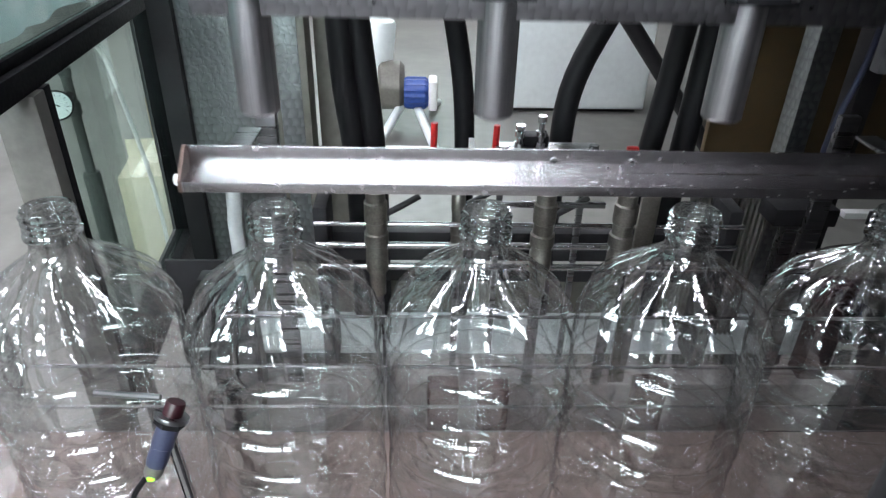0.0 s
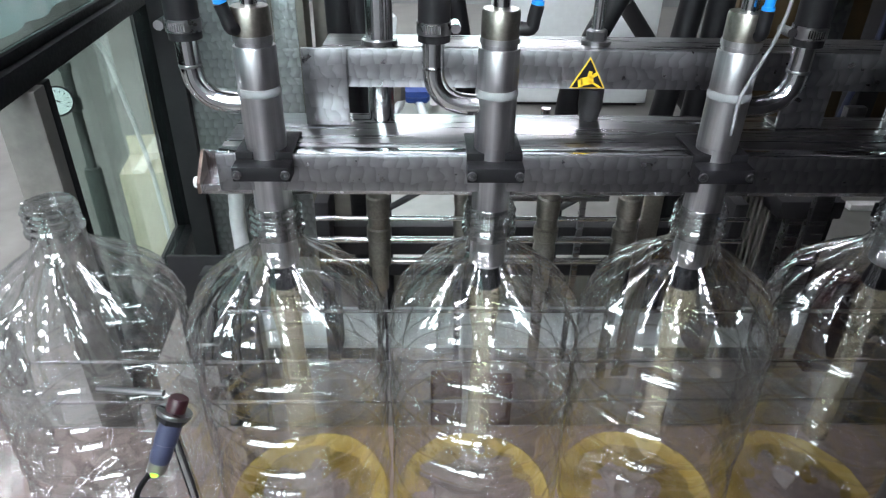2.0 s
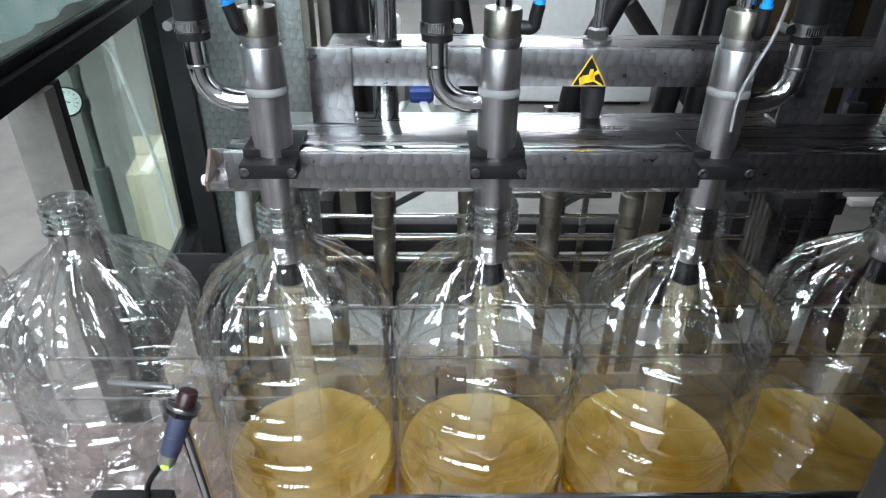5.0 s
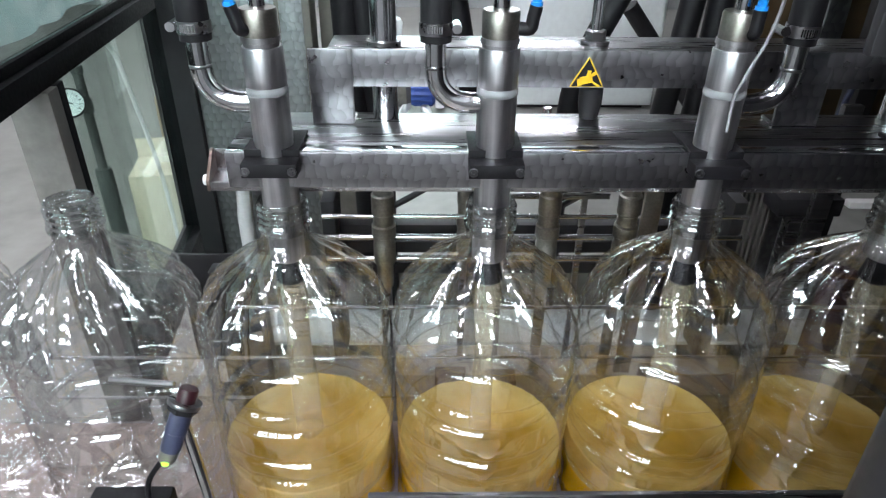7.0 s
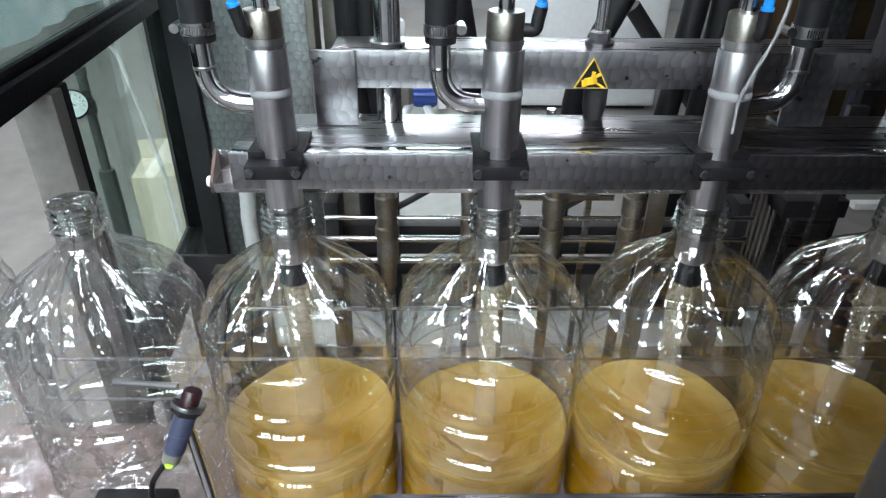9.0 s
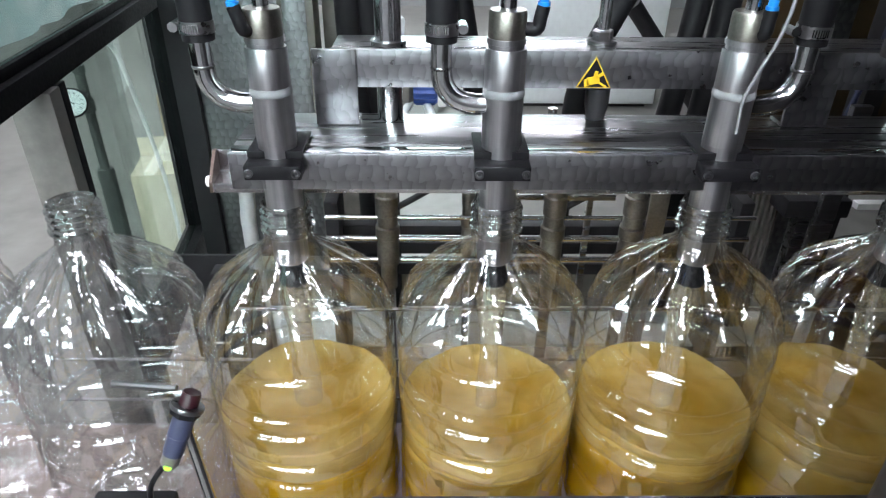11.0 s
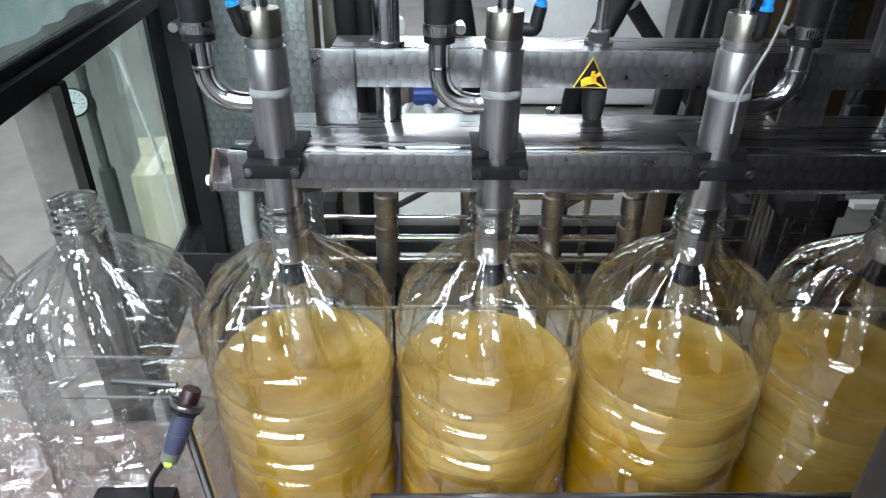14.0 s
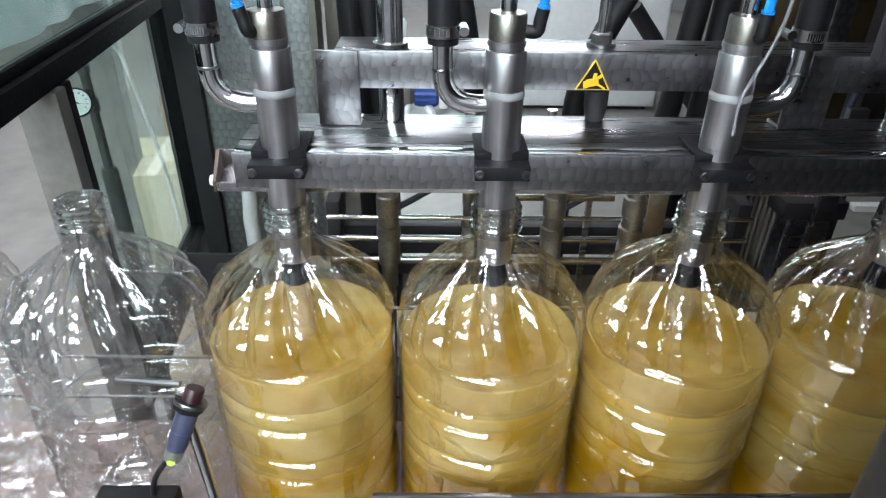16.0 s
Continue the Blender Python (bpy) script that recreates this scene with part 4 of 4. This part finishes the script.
def hoses():
    runs = (((-0.18, -0.17, -0.155), (1.62, 1.30, 0.90), 0.0185), ((-0.17, -0.141, -0.128), (1.62, 1.30, 0.90), 0.0165), ((-0.055, -0.008, 0.002), (1.62, 1.30, 0.90), 0.0145),
            ((0.27, 0.15, 0.135), (1.62, 1.30, 0.90), 0.0165), ((0.31, 0.282, 0.268), (1.62, 1.30, 0.90), 0.0165), ((0.34, 0.325, 0.318), (1.62, 1.30, 0.90), 0.0175))
    for (xa, xb, xc), (za, zb, zc), r in runs:
        pts = [(xa, 0.36, za), ((xa + xb) / 2 + (xa - xb) * 0.1, 0.36, (za + zb) / 2), (xb, 0.35, zb), ((xb + xc) / 2 - 0.3 * (xb - xc), 0.35, (zb + zc) / 2 + 0.08), (xc, 0.355, 1.05), (xc, 0.36, 0.893)]
        single("rubber_hose", sweep(pts, r, 20), RUBBER, "thick black rubber hose hanging behind the valves", "hose", "hanging hoses")
    finned_panel()
    b = thing("switch_box", (0.48, 0.27, 1.1), "dark blue-grey box with a white bar", "box")
    part("body", box(0.43, 0.52, 0.25, 0.30, 1.12, 1.147, 0.003), DARK, b)
    part("white_bar", box(0.535, 0.60, 0.26, 0.275, 1.128, 1.138, 0.002), WHITEP, b)
    part("end_cap", box(0.566, 0.60, 0.255, 0.259, 1.122, 1.143, 0.001), BLACK, b)
    part("post", box(0.462, 0.482, 0.27, 0.29, 0.0, 1.1179, 0.002), STEEL, b)
    k = thing("star_knob", (0.53, 0.2, 0.0), "black star-shaped clamping knob on a post", "knob")
    star = bmesh.new()
    prof = lathe([(0, -0.011), (0.024, -0.011), (0.028, -0.007), (0.028, 0.007), (0.024, 0.011), (0, 0.011)], 48, wob=lambda a, r, z: r * (1 + 0.16 * math.cos(8 * a)))
    bmesh.ops.transform(prof, matrix=Matrix.Translation((0.532, 0.15, 1.022)) @ Matrix.Rotation(radians(80), 4, "X"), verts=prof.verts)
    star.free()
    part("grip", prof, BLACK, k)
    part("spindle", sweep([(0.532, 0.155, 1.022), (0.532, 0.2, 1.022)], 0.006, 12, smooth=1), STEEL, k)
    part("post", box(0.512, 0.552, 0.2, 0.235, 0.0, 1.05, 0.003), BROWN, k)
    single("blue_cable", sweep([(0.545, 0.33, 1.62), (0.54, 0.33, 1.36), (0.525, 0.33, 1.26), (0.52, 0.33, 1.2), (0.535, 0.335, 1.16), (0.545, 0.34, 1.0), (0.545, 0.34, 0.0)], 0.0045, 12), NAVY, "dark blue cable hanging beside a column", "cable")
    single("white_hose", sweep([(-0.272, 0.14, 1.262), (-0.278, 0.15, 1.24), (-0.287, 0.165, 1.18), (-0.292, 0.175, 1.12), (-0.295, 0.2, 0.8), (-0.295, 0.2, 0.0)], 0.0095, 16), PALEHOSE, "milky white plastic hose hanging from the tray", "hose")


def finned_panel():
    f = thing("finned_panel", (0.396, 0.32, 0), "grey sheet panel with upright fins beside the valves", "panel")
    part("sheet", box(0.342, 0.45, 0.31, 0.335, 0.0, 1.15, 0.002), GREYP, f)
    for i in range(13):
        x = 0.346 + i * 0.0082
        part("fin", box(x, x + 0.004, 0.30, 0.3099, 0.5, 1.148, 0.0006), GREYP, f)


hoses()


def machine_head():
    h = thing("overhead_machine", (0.4, 0.2, 1.6), "unseen dark machine head that ends the rods, with added shading covers", "machine head")
    part("beam", box(-0.5, 1.05, 0.055, 0.14, 1.64, 1.74, 0.004), DARK, h)
    # Unseen box and cover, added to block light from the carriage's right end.
    part("shade_housing", box(0.30, 1.05, -0.22, 0.50, 1.7405, 2.0, 0.004), DARK, h)
    part("shade_cover", box(0.17, 1.05, -0.222, -0.214, 1.46, 2.0, 0.002), DARK, h)
    part("cylinder", lathe([(0.0, 1.741), (0.03, 1.741), (0.03, 2.0), (0, 2.0)], 24, (0.104, 0.098, 0)), STEEL, h)
    for x in (-0.462, 0.95):
        part("post", box(x - 0.03, x + 0.03, 0.59, 0.65, 0.0, 1.74, 0.004), DARK, h)
        part("arm", box(x - 0.03, x + 0.03, 0.1405, 0.5895, 1.66, 1.72, 0.004), DARK, h)


machine_head()


# ---- behind the guard and across the hall ----
PIPE = material("dark grey-green paint", (0.055, 0.062, 0.055), 0.5, 0.1, 0.2, 20, 0.05, 100)


def far_things():
    g = thing("pressure_gauge", (-0.62, 0.42, 0), "small round pressure gauge on a grey standpipe", "gauge")
    c = Vector((-0.586, 0.38, 1.2375))
    n = Vector((0.42, -0.8, 0.3)).normalized()
    rot = n.to_track_quat("Z", "Y").to_matrix().to_4x4()

    def facing(prof, k=32):
        bm = lathe(prof, k)
        bmesh.ops.transform(bm, matrix=Matrix.Translation(c) @ rot, verts=bm.verts)
        return bm
    part("case", facing([(0, -0.022), (0.019, -0.022), (0.0215, -0.019), (0.0215, 0.0), (0.0195, 0.002), (0.019, 0.0)]), BLACK, g)
    part("dial", facing([(0, -0.001), (0.0189, -0.001), (0.0189, 0.0), (0, 0.0)]), PALE, g, "white dial")
    nd = box(-0.0009, 0.0009, -0.004, 0.012, 0.0006, 0.0014)
    bmesh.ops.transform(nd, matrix=Matrix.Translation(c) @ rot @ Matrix.Rotation(radians(60), 4, "Z"), verts=nd.verts)
    part("needle", nd, BLACK, g)
    ticks = bmesh.new()
    for k in range(11):
        a = radians(-130 + 26 * k)
        bm_box(ticks, -0.0006, 0.0006, 0.0125, 0.0155, 0.0004, 0.001, 0, Matrix.Rotation(a, 4, "Z"))
    bmesh.ops.transform(ticks, matrix=Matrix.Translation(c) @ rot, verts=ticks.verts)
    part("scale_marks", ticks, BLACK, g)
    part("stem", sweep([c - n * 0.02, (-0.592, 0.418, 1.234), (-0.598, 0.442, 1.234)], 0.007, 12), DARK, g)
    part("standpipe", lathe([(0, 0.0), (0.0135, 0.0), (0.0135, 1.10), (0.012, 1.106), (0.0075, 1.108), (0.0075, 1.2), (0.0105, 1.203), (0.0105, 1.222), (0.0075, 1.225), (0.0075, 1.262), (0.0095, 1.264), (0.0095, 1.275), (0, 1.275)], 20, (-0.598, 0.445, 0)), PIPE, g, "dark grey-green standpipe")
    single("white_tube", sweep([(-0.605, 0.53, 1.30), (-0.6, 0.58, 1.262), (-0.6, 0.618, 1.155), (-0.6, 0.655, 1.025), (-0.6, 0.668, 0.93), (-0.6, 0.672, 0.84), (-0.6, 0.672, 0.5), (-0.6, 0.672, 0.0)], 0.0042, 12), WHITEP, "thin white plastic tube hanging behind the glass", "tube")
    # a carton on the floor
    bx = thing("cardboard_box", (-1.2, 2.0, 0), "open pale cardboard box on the concrete floor", "box")
    part("body", box(-1.30, -1.09, 1.9, 2.12, 0.0, 0.44, 0.006, Matrix.Translation((-1.2, 2.0, 0)) @ Matrix.Rotation(radians(10), 4, "Z") @ Matrix.Translation((1.2, -2.0, 0))), CARD, bx)
    part("flap", box(-1.30, -1.09, 2.121, 2.127, 0.3, 0.52, 0.001, Matrix.Translation((-1.2, 2.0, 0)) @ Matrix.Rotation(radians(10), 4, "Z") @ Matrix.Translation((1.2, -2.0, 0))), CARD, bx)
    single("plank", box(-1.26, -1.175, 2.24, 2.26, 0.0, 0.66, 0.003), PLANK, "tan plywood plank standing behind the cardboard box", "plank")
    # pump unit across the hall
    m = thing("mixing_machine", (-0.4, 3.9, 0), "white drum machine with a blue motor on a pale tubular stand", "machine")
    drum = lathe([(0, 0), (0.11, 0), (0.125, 0.02), (0.125, 0.5), (0.11, 0.52), (0, 0.52)], 40)
    bmesh.ops.transform(drum, matrix=Matrix.Translation((-0.42, 3.9, 0.16)) @ Matrix.Rotation(radians(6), 4, "Y"), verts=drum.verts)
    part("drum", drum, PALE, m, "white enamelled drum")
    hd = lathe([(0, 0), (0.14, 0), (0.16, 0.02), (0.16, 0.14), (0.13, 0.17), (0, 0.17)], 32)
    bmesh.ops.transform(hd, matrix=Matrix.Translation((-0.36, 3.82, 0.27)) @ Matrix.Rotation(radians(90), 4, "Y"), verts=hd.verts)
    part("drum_head", hd, OLIVE, m)
    mo = lathe([(0, 0), (0.09, 0), (0.1, 0.02), (0.1, 0.14), (0.08, 0.16), (0, 0.16)], 48, wob=lambda a, r, z: r * (1 + 0.05 * math.cos(16 * a)))
    bmesh.ops.transform(mo, matrix=Matrix.Translation((-0.19, 3.75, 0.24)) @ Matrix.Rotation(radians(90), 4, "Y"), verts=mo.verts)
    part("motor", mo, MOTOR, m, "blue ribbed electric motor")
    part("motor_cover", box(-0.03, 0.03, 3.66, 3.84, 0.14, 0.34, 0.02), WHITEP, m)
    for a, b in (((-0.22, 3.75, 0.14), (-0.42, 2.95, 0.0)), ((-0.1, 3.72, 0.14), (0.06, 3.05, 0.0)), ((-0.05, 3.9, 0.14), (0.05, 4.3, 0.0)), ((-0.42, 3.9, 0.16), (-0.5, 4.3, 0.0)), ((-0.36, 3.2, 0.05), (0.02, 3.2, 0.05))):
        part("leg", sweep([a, b], 0.028, 12, smooth=1), PALE, m)
    s = thing("pale_cabinet", (1.1, 4.6, 0), "large pale enamel cabinet on the far floor", "cabinet")
    part("body", box(0.45, 1.55, 4.1, 4.8, 0.03, 2.2, 0.01), PALE, s)
    part("plinth", box(0.5, 1.5, 4.14, 4.76, 0.0, 0.0295, 0.004), DARK, s)
    part("door", box(0.47, 1.53, 4.08, 4.0995, 0.05, 2.17, 0.006), PALE, s)
    part("handle", box(1.44, 1.46, 4.05, 4.0795, 1.0, 1.2, 0.006), STEEL, s)
    b = single("floor_brace", sweep([(1.0, 3.1, 0.9), (1.75, 3.2, 0.0)], 0.045, 12, smooth=1), DARK, "dark iron brace standing slanted on the floor", "brace")
    pn = thing("grey_partition", (2.1, 3.6, 0), "grey sheet partition standing on the floor", "partition")
    part("panel", box(1.75, 3.3, 3.6, 3.63, 0.05, 2.0, 0.004), PLASTER, pn)
    for x in (1.75, 2.5, 3.25):
        part("post", box(x, x + 0.05, 3.55, 3.5995, 0.0, 2.0, 0.004), GREYP, pn)
    # dark upright close to the camera's side of the belt
    single("corner_post", sweep([(0.15, -0.38, 0.0), (0.147, -0.38, 1.0), (0.1465, -0.38, 1.40)], 0.022, 20, smooth=1), DARK, "dark round iron post on the operator's side", "post")
    # unseen sheet beyond that post, added to keep light off the right bottles
    single("shade_wall_front", box(0.17, 1.6, -0.385, -0.375, 0.0, 1.9, 0.003), DARKWALL, "unseen dark sheet added to shade the machine's right side", kind="structure")


far_things()


# ---- what moves ----
DROP = [(0.0, 0.156), (0.1, 0.131), (0.2, 0.106), (0.4, 0.082), (0.6, 0.062), (0.8, 0.043), (1.0, 0.024), (1.2, 0.0055), (1.35, 0.0), (1.5, 0.0), (16.0, 0.0)]


def motions():
    x, y, z = TRAY_AT
    walk(TRAY, [(t, pose(x - 0.006, y + a, z + b)) for t, a, b in ((0.0, -0.04, 0.015), (0.1, -0.012, -0.004), (0.2, 0.0, -0.011), (0.4, 0.0, -0.011), (16.0, 0.0, -0.011))])
    for b, dx, turn in WAITING:        # the queue is pressed up against the filled row
        walk(b, [(t, pose(dx * P + x, -0.004, Z0, 0, 0, turn)) for t, x in ((0.0, -0.005), (2.0, -0.004), (3.0, -0.003), (4.0, 0.0), (7.0, 0.002), (16.0, 0.004))])
    walk(carriage, [(t, pose(CX, CY, CZ + z)) for t, z in DROP])
    for p in PLUNGERS:
        walk(p, [(t, pose(0, 0, z)) for t, z in ((0.0, 0.026), (1.2, 0.026), (1.45, 0.0), (1.6, 0.0), (16.0, 0.0))])
    for o, k, n in OILS:
        last = k == LAYERS - 1
        late = (0.0, -0.007, -0.003, -0.004)[n]
        turn, spin = 37 * k + 53 * n, 5.5 if last else 1.0
        if last:
            rows = [(t, z + (late if t > 2.2 else 0.0)) for t, z in LEVELS]
        elif k < CLEAR:
            rows = [(0.0, -0.03), (1.6, -0.03)] + [(t, min((k + 1) * STEP, level_at(t) + late - 0.018)) for t in (2.2, 2.8, 3.5, 4.5, 5.5, 16.0)]
        else:             # a cloudy layer waits in the bed of the belt, follows the surface and stops at its height
            deep = 0.02 + 0.0003 * k - late
            t1 = level_time((k + 1) * STEP + deep)
            rows = [(0.0, -0.021), (4.4, -0.021)] + [(t, level_at(t) - deep) for t in (5.6, 7.0, 9.0, 12.5, 14.5) if t < t1 - 0.15]
            rows += [(t1, (k + 1) * STEP), (16.0, (k + 1) * STEP)] if 5.75 < t1 < 15.8 else [(16.0, min((k + 1) * STEP, level_at(16.0) - deep))]
        walk(o, [(t, pose(0, 0, z, 0, 0, turn + spin * t)) for t, z in rows])
    for s, dx in STREAMS:
        rows = [(t, pose(dx * P, 0, 1.418 + z)) for t, z in DROP if t < 1.45]
        rows += [(1.55, pose(dx * P, 0, 1.1778)), (6.0, pose(dx * P, 0, 1.1776, 0, 0, 30)), (16.0, pose(dx * P, 0, 1.1778, 0, 0, 80))]
        walk(s, rows)


motions()
